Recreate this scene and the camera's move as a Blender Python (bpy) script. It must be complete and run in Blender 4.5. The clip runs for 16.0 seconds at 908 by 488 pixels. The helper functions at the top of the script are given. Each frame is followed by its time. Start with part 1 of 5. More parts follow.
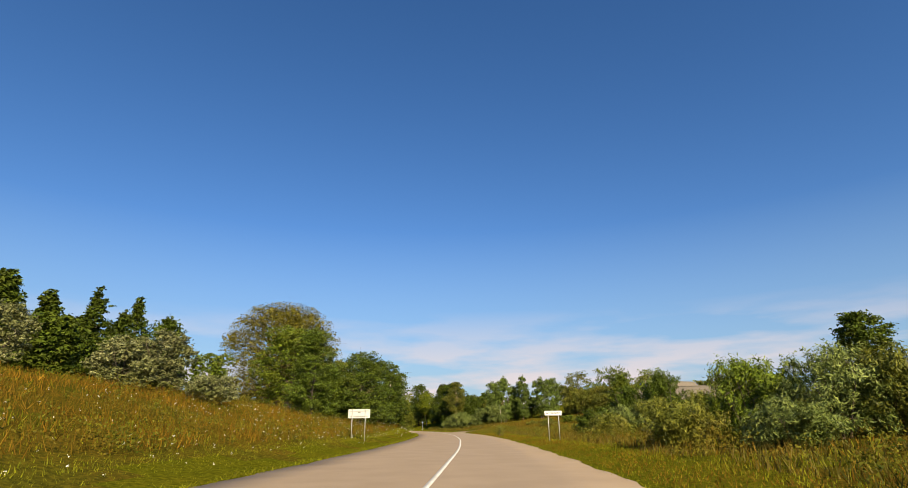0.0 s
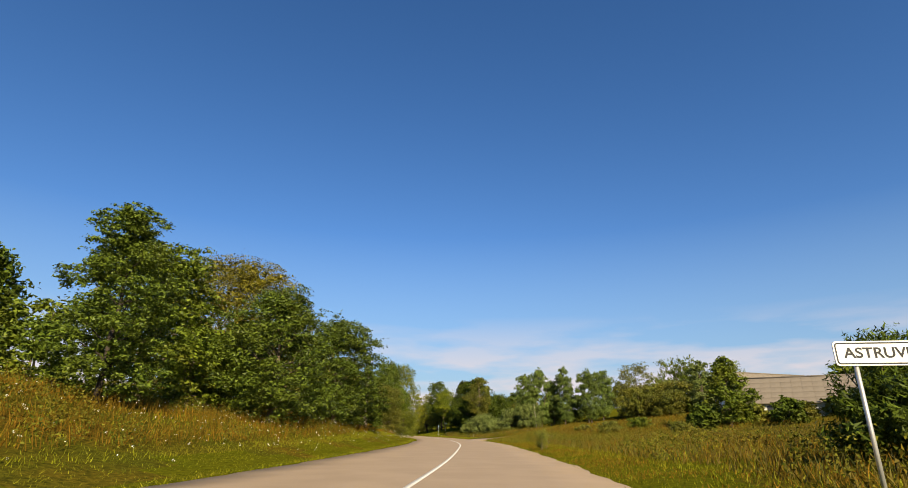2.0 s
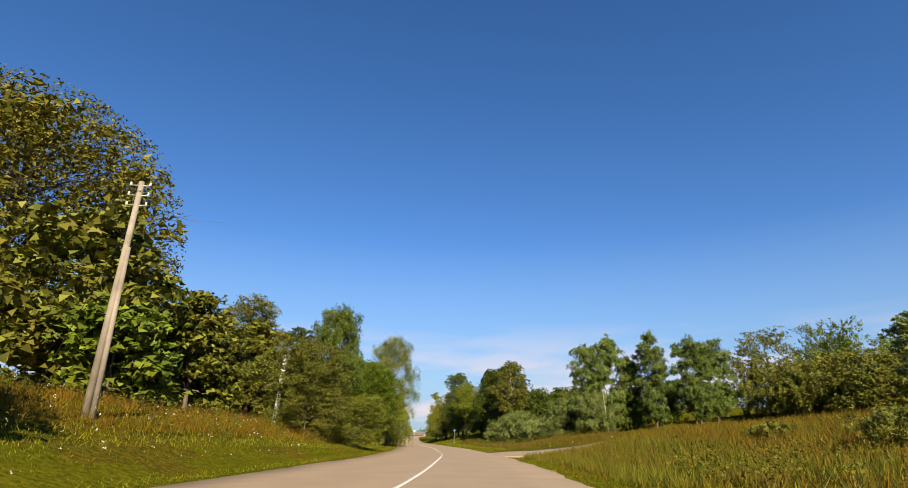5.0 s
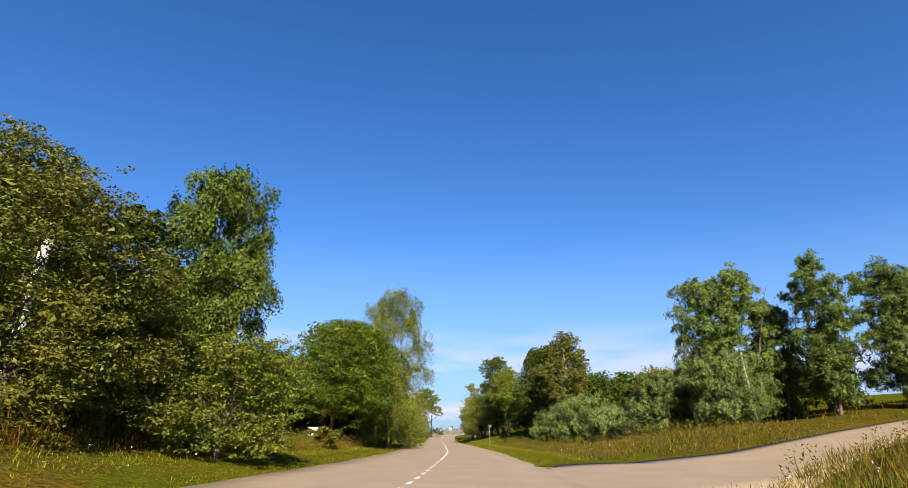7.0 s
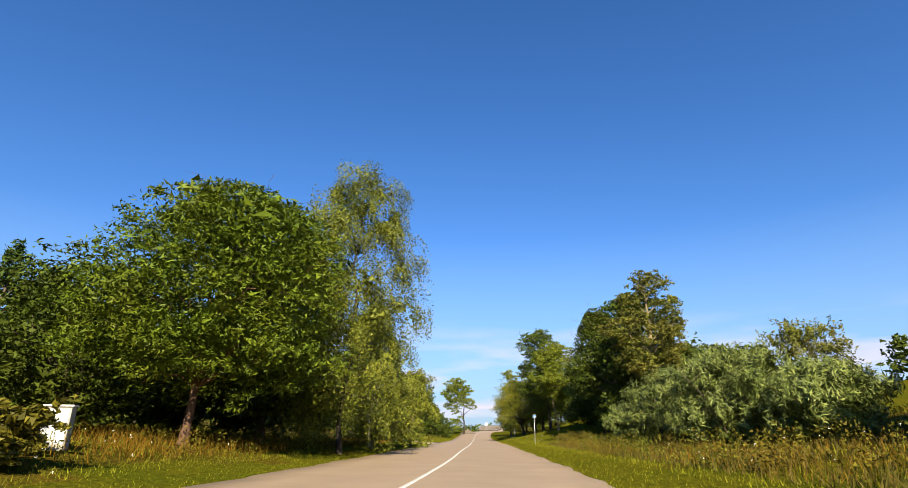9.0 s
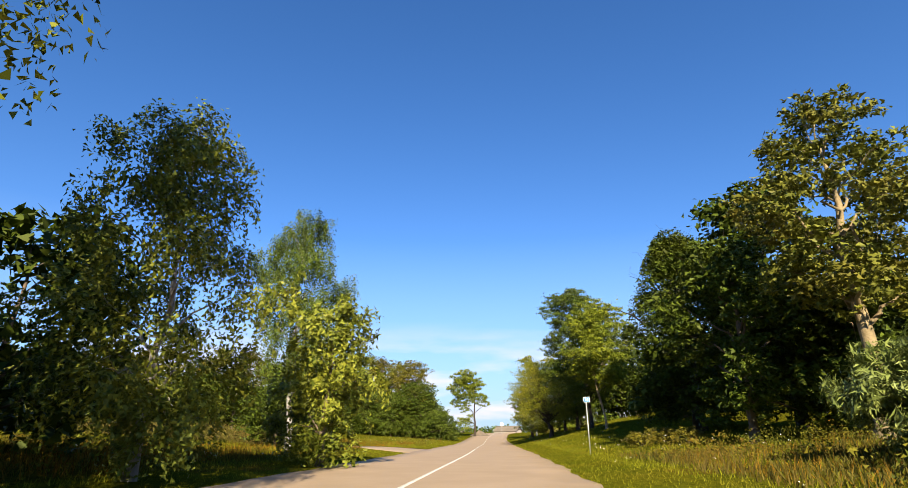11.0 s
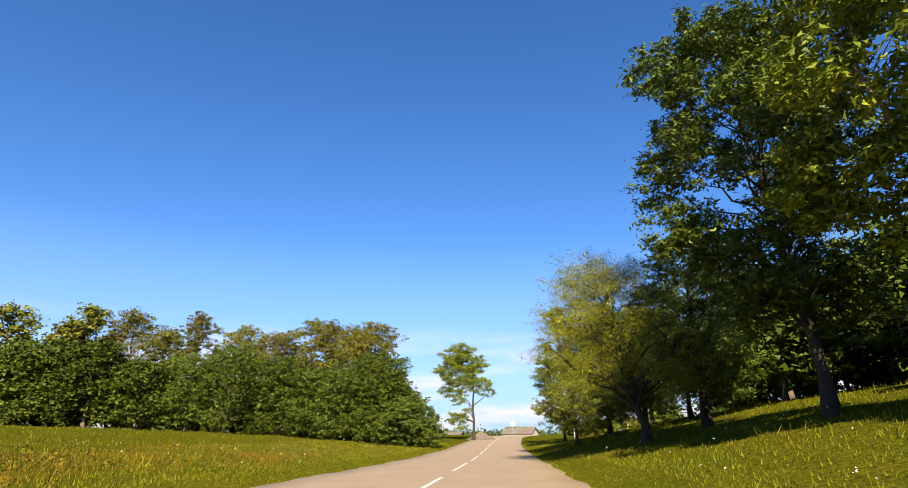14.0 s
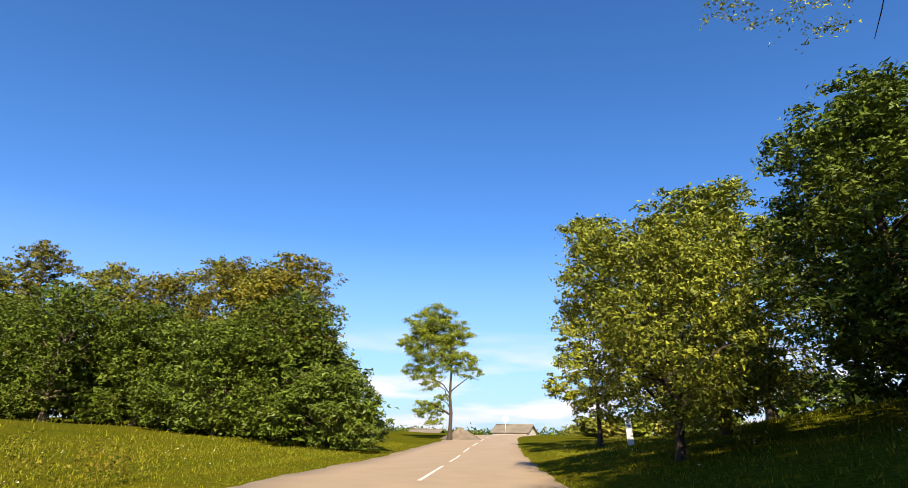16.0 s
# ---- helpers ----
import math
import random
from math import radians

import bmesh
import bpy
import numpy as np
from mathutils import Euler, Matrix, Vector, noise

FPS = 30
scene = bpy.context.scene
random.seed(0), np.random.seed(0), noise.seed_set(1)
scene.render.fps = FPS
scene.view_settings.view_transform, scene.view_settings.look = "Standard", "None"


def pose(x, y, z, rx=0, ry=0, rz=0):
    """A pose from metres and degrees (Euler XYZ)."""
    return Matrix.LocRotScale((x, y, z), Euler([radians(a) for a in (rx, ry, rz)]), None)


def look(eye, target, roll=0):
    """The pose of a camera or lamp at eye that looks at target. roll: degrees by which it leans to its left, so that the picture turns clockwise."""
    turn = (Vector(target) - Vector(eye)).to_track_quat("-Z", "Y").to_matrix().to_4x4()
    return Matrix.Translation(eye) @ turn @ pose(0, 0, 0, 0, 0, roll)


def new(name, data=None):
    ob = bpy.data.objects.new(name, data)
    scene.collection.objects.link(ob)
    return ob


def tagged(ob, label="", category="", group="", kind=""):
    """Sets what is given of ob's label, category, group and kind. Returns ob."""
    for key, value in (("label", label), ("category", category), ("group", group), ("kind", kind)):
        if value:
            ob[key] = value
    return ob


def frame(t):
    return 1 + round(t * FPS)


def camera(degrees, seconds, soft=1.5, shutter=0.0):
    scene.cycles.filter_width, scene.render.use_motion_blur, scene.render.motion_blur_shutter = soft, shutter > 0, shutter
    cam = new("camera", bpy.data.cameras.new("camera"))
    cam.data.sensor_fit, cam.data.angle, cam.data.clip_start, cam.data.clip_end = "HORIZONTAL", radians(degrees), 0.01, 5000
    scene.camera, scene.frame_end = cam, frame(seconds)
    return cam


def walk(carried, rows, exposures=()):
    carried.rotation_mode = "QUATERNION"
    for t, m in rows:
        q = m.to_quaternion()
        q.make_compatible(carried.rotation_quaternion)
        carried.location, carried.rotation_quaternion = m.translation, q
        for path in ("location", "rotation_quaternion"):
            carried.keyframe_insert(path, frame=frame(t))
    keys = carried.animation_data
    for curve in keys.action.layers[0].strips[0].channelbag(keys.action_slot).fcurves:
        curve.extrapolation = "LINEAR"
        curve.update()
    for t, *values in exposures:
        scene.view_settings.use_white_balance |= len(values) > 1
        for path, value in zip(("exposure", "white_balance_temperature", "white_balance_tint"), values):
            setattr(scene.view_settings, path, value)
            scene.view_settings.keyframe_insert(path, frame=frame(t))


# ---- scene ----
cam = camera(80.0, 16.0, soft=0.45)
# seconds, eye x, y, z, heading to the left, tilt up, lean to the left
ROWS = [
    (0, 0.01, 0.01, 1.24, 2.51, 18.67, -0.67),
    (0.5, 0.35, 9.13, 1.20, 3.35, 18.69, -0.46),
    (1, 0.58, 18.26, 1.15, 4.12, 18.90, -0.17),
    (1.5, 0.52, 27.42, 1.11, 5.14, 19.10, 0.34),
    (2, 0.43, 36.41, 1.09, 5.85, 19.23, 0.32),
    (2.5, 0.27, 45.34, 1.07, 6.57, 19.39, 0.56),
    (3, 0.06, 53.96, 1.06, 7.05, 19.39, 0.44),
    (3.5, -0.25, 62.12, 1.06, 7.51, 19.68, 0.33),
    (4, -0.66, 69.78, 1.06, 7.94, 19.67, 0.30),
    (4.5, -1.13, 77.18, 1.06, 8.68, 19.83, 0.63),
    (7, -5.07, 113.91, 1.09, 13.88, 19.74, 0.47),
    (7.5, -6.28, 121.09, 1.08, 15.15, 19.57, 0.52),
    (8, -7.60, 128.26, 1.06, 16.04, 19.53, -0.00),
    (8.5, -9.06, 135.43, 1.04, 16.95, 19.39, -0.17),
    (9, -10.60, 142.34, 1.02, 17.81, 19.46, 0.12),
    (9.5, -12.19, 149.15, 1.00, 18.11, 19.77, -0.60),
    (10, -13.87, 156.12, 0.99, 18.53, 19.56, -0.32),
    (12.5, -23.12, 192.59, 1.08, 20.38, 20.02, -0.79),
    (13, -25.33, 200.57, 1.09, 20.54, 19.96, -0.40),
    (13.5, -27.50, 208.41, 1.11, 20.56, 19.95, -0.33),
    (14, -29.66, 216.15, 1.14, 20.41, 20.01, -0.12),
    (14.5, -31.70, 223.69, 1.17, 20.03, 20.00, -0.21),
    (15, -33.69, 231.11, 1.21, 19.96, 19.93, 0.60),
    (15.5, -35.64, 238.47, 1.24, 19.89, 19.90, 0.67),
    (16, -37.54, 245.73, 1.27, 19.93, 19.91, 1.02),
]
walk(cam, [(t, pose(x, y, z, 90 + pitch, 0, yaw) @ pose(0, 0, 0, 0, 0, roll)) for t, x, y, z, yaw, pitch, roll in ROWS],
     exposures=[(0, 0.93, 7200, 8), (4.5, 1.0, 7000, 9), (7, 1.18, 6200, 10), (8.5, 1.22, 6350, 10), (9.5, 1.34, 6650, 10), (10, 1.46, 6800, 10), (12.5, 1.40, 6600, 10), (16, 1.48, 6600, 10)])
# ---- world ----
SUN_AZ, SUN_EL = 157.5, 31.5            # degrees clockwise from +y, and above the horizon
world = bpy.data.worlds.new("World")
scene.world = world
world.use_nodes = True
wn, wl = world.node_tree.nodes, world.node_tree.links
wn.clear()
sky = wn.new("ShaderNodeTexSky")
sky.sky_type, sky.sun_disc = "NISHITA", False
sky.sun_elevation, sky.sun_rotation = radians(SUN_EL), radians(SUN_AZ)
sky.altitude, sky.air_density, sky.dust_density, sky.ozone_density = 300.0, 0.9, 0.05, 3.0
# thin bank of fair-weather cloud low over the horizon
geo = wn.new("ShaderNodeTexCoord")
sep = wn.new("ShaderNodeSeparateXYZ")
wl.new(geo.outputs["Generated"], sep.inputs[0])
stretch = wn.new("ShaderNodeMapping")
stretch.inputs["Scale"].default_value = (3.0, 3.0, 16.0)
wl.new(geo.outputs["Generated"], stretch.inputs[0])
puff = wn.new("ShaderNodeTexNoise")
puff.inputs["Scale"].default_value, puff.inputs["Detail"].default_value = 1.6, 7.0
wl.new(stretch.outputs[0], puff.inputs["Vector"])
ramp = wn.new("ShaderNodeMapRange")
ramp.inputs[1].default_value, ramp.inputs[2].default_value = 0.43, 0.62
wl.new(puff.outputs[0], ramp.inputs[0])
low = wn.new("ShaderNodeMapRange")
low.inputs[1].default_value, low.inputs[2].default_value = 0.20, 0.06
wl.new(sep.outputs[2], low.inputs[0])
mul = wn.new("ShaderNodeMath")
mul.operation = "MULTIPLY"
wl.new(ramp.outputs[0], mul.inputs[0])
wl.new(low.outputs[0], mul.inputs[1])
mul2 = wn.new("ShaderNodeMath")
mul2.operation = "MULTIPLY"
mul2.inputs[1].default_value = 1.0
wl.new(mul.outputs[0], mul2.inputs[0])
haze = wn.new("ShaderNodeMapRange")
haze.inputs[1].default_value, haze.inputs[2].default_value, haze.inputs[4].default_value = 0.34, 0.0, 0.95
wl.new(sep.outputs[2], haze.inputs[0])
hazy = wn.new("ShaderNodeMix")
hazy.data_type = "RGBA"
hazy.inputs[7].default_value = (1.98, 3.12, 4.38, 1)
wl.new(haze.outputs[0], hazy.inputs[0])
cloud = wn.new("ShaderNodeMix")
cloud.data_type = "RGBA"
cloud.inputs[7].default_value = (5.6, 5.0, 5.5, 1)
wl.new(mul2.outputs[0], cloud.inputs[0])
tone = wn.new("ShaderNodeHueSaturation")
tone.inputs["Saturation"].default_value = 1.20
tint = wn.new("ShaderNodeMix")
tint.data_type, tint.blend_type = "RGBA", "MULTIPLY"
tint.inputs[0].default_value = 1.0
tint.inputs[7].default_value = (0.99, 0.98, 1.09, 1)
wl.new(sky.outputs[0], tint.inputs[6])
wl.new(tint.outputs[2], tone.inputs["Color"])
wl.new(tone.outputs[0], hazy.inputs[6])
wl.new(hazy.outputs[2], cloud.inputs[6])
back = wn.new("ShaderNodeBackground")
back.inputs[1].default_value = 0.076
wl.new(cloud.outputs[2], back.inputs[0])
wout = wn.new("ShaderNodeOutputWorld")
wl.new(back.outputs[0], wout.inputs[0])

sun = new("sun", bpy.data.lights.new("sun", "SUN"))
sun.data.energy, sun.data.angle, sun.data.color = 5.0, radians(0.5), (1.0, 0.86, 0.62)
az, el = radians(SUN_AZ), radians(SUN_EL)
to_sun = Vector((math.sin(az) * math.cos(el), math.cos(az) * math.cos(el), math.sin(el)))
sun.matrix_world = look((60, 40, 80), Vector((60, 40, 80)) - to_sun)


# ---- materials ----
def material(name, rough=0.8, metal=0.0):
    m = bpy.data.materials.new(name)
    m.use_nodes = True
    b = m.node_tree.nodes["Principled BSDF"]
    b.inputs["Roughness"].default_value, b.inputs["Metallic"].default_value = rough, metal
    b.inputs["Specular IOR Level"].default_value = 0.3
    return m, m.node_tree.nodes, m.node_tree.links, b


def mixed(n, l, fac, a, b):
    """A colour node that blends a and b (tuples or sockets) by fac."""
    k = n.new("ShaderNodeMix")
    k.data_type = "RGBA"
    for slot, v in ((6, a), (7, b)):
        if isinstance(v, tuple):
            k.inputs[slot].default_value = (*v, 1)
        else:
            l.new(v, k.inputs[slot])
    if isinstance(fac, float):
        k.inputs[0].default_value = fac
    else:
        l.new(fac, k.inputs[0])
    return k.outputs[2]


def spots(n, l, scale, lo, hi, detail=6.0, coords="Object"):
    """A noise mask in metres, stretched so that lo..hi becomes 0..1."""
    c = n.new("ShaderNodeTexCoord")
    t = n.new("ShaderNodeTexNoise")
    t.inputs["Scale"].default_value, t.inputs["Detail"].default_value = scale, detail
    l.new(c.outputs[coords], t.inputs["Vector"])
    r = n.new("ShaderNodeMapRange")
    r.inputs[1].default_value, r.inputs[2].default_value = lo, hi
    l.new(t.outputs[0], r.inputs[0])
    return r.outputs[0]


def relief(n, l, b, scale, strength, dist=0.02):
    c = n.new("ShaderNodeTexCoord")
    t = n.new("ShaderNodeTexNoise")
    t.inputs["Scale"].default_value, t.inputs["Detail"].default_value = scale, 8.0
    l.new(c.outputs["Object"], t.inputs["Vector"])
    k = n.new("ShaderNodeBump")
    k.inputs["Strength"].default_value, k.inputs["Distance"].default_value = strength, dist
    l.new(t.outputs[0], k.inputs["Height"])
    l.new(k.outputs[0], b.inputs["Normal"])


def surface(name, a, b_col, rough=0.8, scale=2.0, fine=25.0, bump=0.3, metal=0.0, dist=0.01):
    """Two-scale mottled surface: a and b_col are linear colours."""
    m, n, l, b = material(name, rough, metal)
    big = spots(n, l, scale, 0.35, 0.65)
    small = spots(n, l, fine, 0.3, 0.7)
    c1 = mixed(n, l, big, a, b_col)
    dark = tuple(0.72 * v for v in a)
    k = n.new("ShaderNodeMath")
    k.operation = "MULTIPLY"
    k.inputs[1].default_value = 0.45
    l.new(small, k.inputs[0])
    l.new(mixed(n, l, k.outputs[0], c1, dark), b.inputs["Base Color"])
    relief(n, l, b, fine, bump, dist)
    return m


def leaf_material(name, a, b_col, c_col, rough=0.5, through_light=0.13, gloss=0.14):
    """Leaves: each one takes its own tint between a and b_col, with patches of c_col over the crown; some light comes through."""
    m, n, l, b = material(name, rough)
    b.inputs["Specular IOR Level"].default_value = gloss
    g = n.new("ShaderNodeNewGeometry")
    base = mixed(n, l, g.outputs["Random Per Island"], tuple(0.55 * v for v in a), tuple(1.45 * v for v in b_col))
    patch = spots(n, l, 0.35, 0.45, 0.7, 3.0)
    k = n.new("ShaderNodeMath")
    k.operation = "MULTIPLY"
    k.inputs[1].default_value = 0.7
    l.new(patch, k.inputs[0])
    col = mixed(n, l, k.outputs[0], base, c_col)
    info = n.new("ShaderNodeObjectInfo")
    hue = n.new("ShaderNodeHueSaturation")
    r = n.new("ShaderNodeMapRange")
    r.inputs[3].default_value, r.inputs[4].default_value = 0.85, 1.15
    l.new(info.outputs["Random"], r.inputs[0])
    l.new(r.outputs[0], hue.inputs["Value"])
    l.new(col, hue.inputs["Color"])
    l.new(hue.outputs[0], b.inputs["Base Color"])
    t = n.new("ShaderNodeBsdfTranslucent")
    l.new(hue.outputs[0], t.inputs[0])
    mix = n.new("ShaderNodeMixShader")
    mix.inputs[0].default_value = through_light
    out = n["Material Output"]
    l.new(b.outputs[0], mix.inputs[1])
    l.new(t.outputs[0], mix.inputs[2])
    l.new(mix.outputs[0], out.inputs[0])
    return m


LEAF = {
    "green": leaf_material("leaf_green", (0.062, 0.102, 0.009), (0.120, 0.160, 0.015), (0.138, 0.141, 0.014)),
    "deep": leaf_material("leaf_deep", (0.040, 0.072, 0.008), (0.088, 0.122, 0.014), (0.084, 0.104, 0.013), 0.45, 0.10, 0.14),
    # dark green lowered further, so crowns in shade carry some of it as colour
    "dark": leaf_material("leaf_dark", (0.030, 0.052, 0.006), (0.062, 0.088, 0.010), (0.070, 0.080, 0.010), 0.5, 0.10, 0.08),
    "brown": leaf_material("leaf_turning", (0.076, 0.079, 0.009), (0.138, 0.119, 0.012), (0.115, 0.099, 0.011)),
    "olive": leaf_material("leaf_olive", (0.074, 0.095, 0.012), (0.138, 0.145, 0.021), (0.150, 0.122, 0.019)),
    "yellow": leaf_material("leaf_yellow_green", (0.118, 0.140, 0.011), (0.228, 0.222, 0.016), (0.082, 0.110, 0.010)),
    "lime": leaf_material("leaf_lime", (0.092, 0.132, 0.010), (0.185, 0.208, 0.016), (0.072, 0.106, 0.010)),
    "willow": leaf_material("leaf_willow", (0.085, 0.122, 0.024), (0.168, 0.200, 0.054), (0.080, 0.114, 0.018), 0.45),
    "sallow": leaf_material("leaf_sallow", (0.060, 0.102, 0.017), (0.128, 0.172, 0.034), (0.082, 0.108, 0.015)),
    "birch": leaf_material("leaf_birch", (0.091, 0.122, 0.011), (0.170, 0.181, 0.021), (0.073, 0.099, 0.011)),
    "pale": leaf_material("leaf_pale", (0.073, 0.094, 0.022), (0.202, 0.203, 0.090), (0.084, 0.099, 0.022), 0.4),
    "ash": leaf_material("leaf_ash", (0.052, 0.096, 0.006), (0.112, 0.156, 0.011), (0.124, 0.140, 0.010)),
    "thuja": leaf_material("leaf_thuja", (0.029, 0.061, 0.009), (0.058, 0.097, 0.014), (0.045, 0.071, 0.011), 0.6, 0.2),
}
BARK = surface("bark_brown", (0.16, 0.12, 0.085), (0.09, 0.07, 0.05), 0.9, 3.0, 14.0, 1.0, dist=0.04)
BARK_DARK = surface("bark_dark", (0.055, 0.042, 0.032), (0.035, 0.028, 0.022), 0.95, 3.0, 14.0, 1.0, dist=0.04)
BARK_RED = surface("bark_reddish", (0.16, 0.09, 0.055), (0.09, 0.055, 0.038), 0.9, 3.0, 14.0, 1.0, dist=0.04)
BARK_PALE = surface("bark_pale", (0.30, 0.23, 0.13), (0.18, 0.14, 0.08), 0.9, 3.0, 14.0, 0.8, dist=0.03)
BARK_BIRCH = surface("bark_birch", (0.38, 0.36, 0.32), (0.12, 0.10, 0.09), 0.8, 4.0, 12.0, 0.5, dist=0.02)
ASPHALT = surface("worn_asphalt", (0.340, 0.252, 0.165), (0.290, 0.214, 0.138), 0.75, 0.6, 60.0, 0.25, dist=0.005)
PAINT = surface("road_paint", (0.72, 0.70, 0.64), (0.55, 0.52, 0.46), 0.7, 2.0, 40.0, 0.2, dist=0.003)
GRASS = leaf_material("grass_green", (0.064, 0.083, 0.004), (0.134, 0.138, 0.008), (0.145, 0.119, 0.010), 0.6, gloss=0.06)
HAY = leaf_material("grass_dry", (0.098, 0.056, 0.005), (0.172, 0.094, 0.010), (0.080, 0.066, 0.006), 0.7, gloss=0.06)
WEED = leaf_material("weed_leaf", (0.060, 0.095, 0.008), (0.125, 0.120, 0.014), (0.165, 0.090, 0.014), 0.6, gloss=0.06)
WEED_DRY = leaf_material("weed_leaf_dry", (0.050, 0.060, 0.010), (0.095, 0.080, 0.018), (0.120, 0.070, 0.020), 0.7, gloss=0.06)
PETAL = surface("petal_white", (0.75, 0.73, 0.66), (0.6, 0.6, 0.5), 0.7)
SIGN_WHITE = surface("sign_white", (0.78, 0.78, 0.76), (0.70, 0.70, 0.67), 0.45, 1.5, 30.0, 0.05)
SIGN_BACK = surface("sign_back_grey", (0.66, 0.66, 0.63), (0.55, 0.55, 0.52), 0.5, 1.5, 30.0, 0.05)
SIGN_BLACK = surface("sign_black", (0.015, 0.015, 0.016), (0.03, 0.03, 0.03), 0.5)
SIGN_BLUE = surface("sign_blue", (0.015, 0.16, 0.42), (0.02, 0.20, 0.48), 0.4, 1.5, 30.0, 0.03)
STEEL = surface("galvanised_steel", (0.52, 0.52, 0.50), (0.42, 0.42, 0.40), 0.45, 3.0, 40.0, 0.1, 0.6)
CONCRETE = surface("weathered_concrete", (0.46, 0.43, 0.37), (0.34, 0.31, 0.26), 0.9, 1.5, 25.0, 0.4)
WHITEWASH = surface("whitewash", (0.80, 0.79, 0.74), (0.66, 0.64, 0.58), 0.85, 1.5, 20.0, 0.3)
WOOD_GREY = surface("grey_timber", (0.30, 0.26, 0.21), (0.18, 0.15, 0.12), 0.9, 2.0, 18.0, 0.5)
ROOF_SLATE = surface("asbestos_slate", (0.195, 0.165, 0.13), (0.13, 0.11, 0.088), 0.9, 0.5, 8.0, 0.4)
ROOF_DARK = surface("dark_roof", (0.13, 0.11, 0.10), (0.20, 0.17, 0.14), 0.9, 0.6, 8.0, 0.4)
TRIM_BLUE = surface("blue_trim", (0.03, 0.09, 0.42), (0.05, 0.12, 0.5), 0.6)
GLASS_DARK = surface("window_glass", (0.03, 0.035, 0.04), (0.05, 0.055, 0.06), 0.1, 1.0, 5.0, 0.02)
PORCELAIN = surface("insulator", (0.7, 0.7, 0.66), (0.6, 0.6, 0.55), 0.2)
HEAP = surface("rubble_heap", (0.17, 0.135, 0.105), (0.11, 0.09, 0.07), 0.95, 1.0, 8.0, 0.8, dist=0.1)

# the soil under the plants: mown green by the road, dry meadow farther off
def soil(name, a, b_col, dark):
    m, n, l, b = material(name, 0.95)
    b.inputs["Specular IOR Level"].default_value = 0.0
    c0 = mixed(n, l, spots(n, l, 0.25, 0.35, 0.65), a, b_col)
    l.new(mixed(n, l, spots(n, l, 6.0, 0.35, 0.7), c0, dark), b.inputs["Base Color"])
    relief(n, l, b, 8.0, 0.6, 0.1)
    return m


SOIL = [soil("turf_soil", (0.079, 0.087, 0.006), (0.113, 0.099, 0.008), (0.042, 0.047, 0.004)),
        soil("meadow_soil", (0.075, 0.075, 0.008), (0.132, 0.081, 0.011), (0.035, 0.035, 0.005))]


# ---- the lie of the land ----
SPINE = [(-400, 6), (-200, -2), (-100, -2.4), (-40, -1.5), (12, -1.2), (34, -1.3), (58, -2.1), (68, -2.7), (90, -4.3), (104, -5.9), (127, -9.4), (137, -11.6),
         (152, -14.9), (167, -18.6), (177, -21.4), (206, -29.0), (223, -33.8), (261, -44.2), (273, -47.6), (295, -53.6), (330, -62.0), (370, -67.0), (450, -66.0), (900, -40)]
GY = np.arange(-400, 901, 1.0)
_sx = np.interp(GY, [p[0] for p in SPINE], [p[1] for p in SPINE])
_ker = np.hanning(25)
_ker /= _ker.sum()
GX = np.convolve(np.pad(_sx, 12, mode="edge"), _ker, mode="valid")
GSLOPE = np.gradient(GX, GY)


def half_l(y):
    return np.interp(y, [112, 142], [5.6, 4.7])


def half_r(y):
    return np.interp(y, [112, 130], [4.8, 4.4])


def centre(y):
    return np.interp(y, GY, GX)


def beside(y, d):
    """The point d metres to the right of the centre line at y."""
    s = np.interp(y, GY, GSLOPE)
    k = 1 / np.sqrt(1 + s * s)
    return centre(y) + d * k, y - d * s * k


def across(x, y):
    """Metres to the right of the centre line, and the y of the foot on it."""
    f = np.array(y, float)
    for _ in range(4):
        s = np.interp(f, GY, GSLOPE)
        f = f + ((x - centre(f)) * s + (y - f)) / (1 + s * s) * 0.8
    s = np.interp(f, GY, GSLOPE)
    k = 1 / np.sqrt(1 + s * s)
    return (x - centre(f)) * k - (y - f) * s * k, f


def grade(y):
    return np.interp(y, [255, 280, 300, 320, 340, 370, 900], [0, 0.25, 0.8, 1.5, 2.1, 2.6, 2.6])


BANK_D = [4.9, 6.4, 9.0, 13.0, 20.0, 35.0, 60.0, 150.0, 400.0]
BANK_L = [(-60, (-.05, .05, .6, 1.7, 3.7, 6.5, 9, 12, 18)), (50, (-.05, .05, .6, 1.7, 3.5, 6.0, 8, 11, 16)), (75, (-.05, .1, .8, 1.6, 2.8, 4.5, 6, 8, 14)), (96, (-.05, .2, 1.3, 2.2, 3.0, 4.0, 5, 7, 14)),
          (128, (-.05, .1, .8, 2.0, 2.6, 3.0, 4, 6, 14)), (160, (-.05, .05, .4, .8, 1.4, 2.5, 3, 5, 14)), (205, (-.05, .03, .2, .3, .6, 1.3, 2.2, 4, 12)), (276, (-.05, .05, .2, .4, .9, 2.0, 3.0, 5, 12)),
          (330, (-.05, .0, .0, .0, .2, .6, .8, 1, 9)), (900, (-.05, 0, 0, 0, 0, .5, .8, 1, 9))]
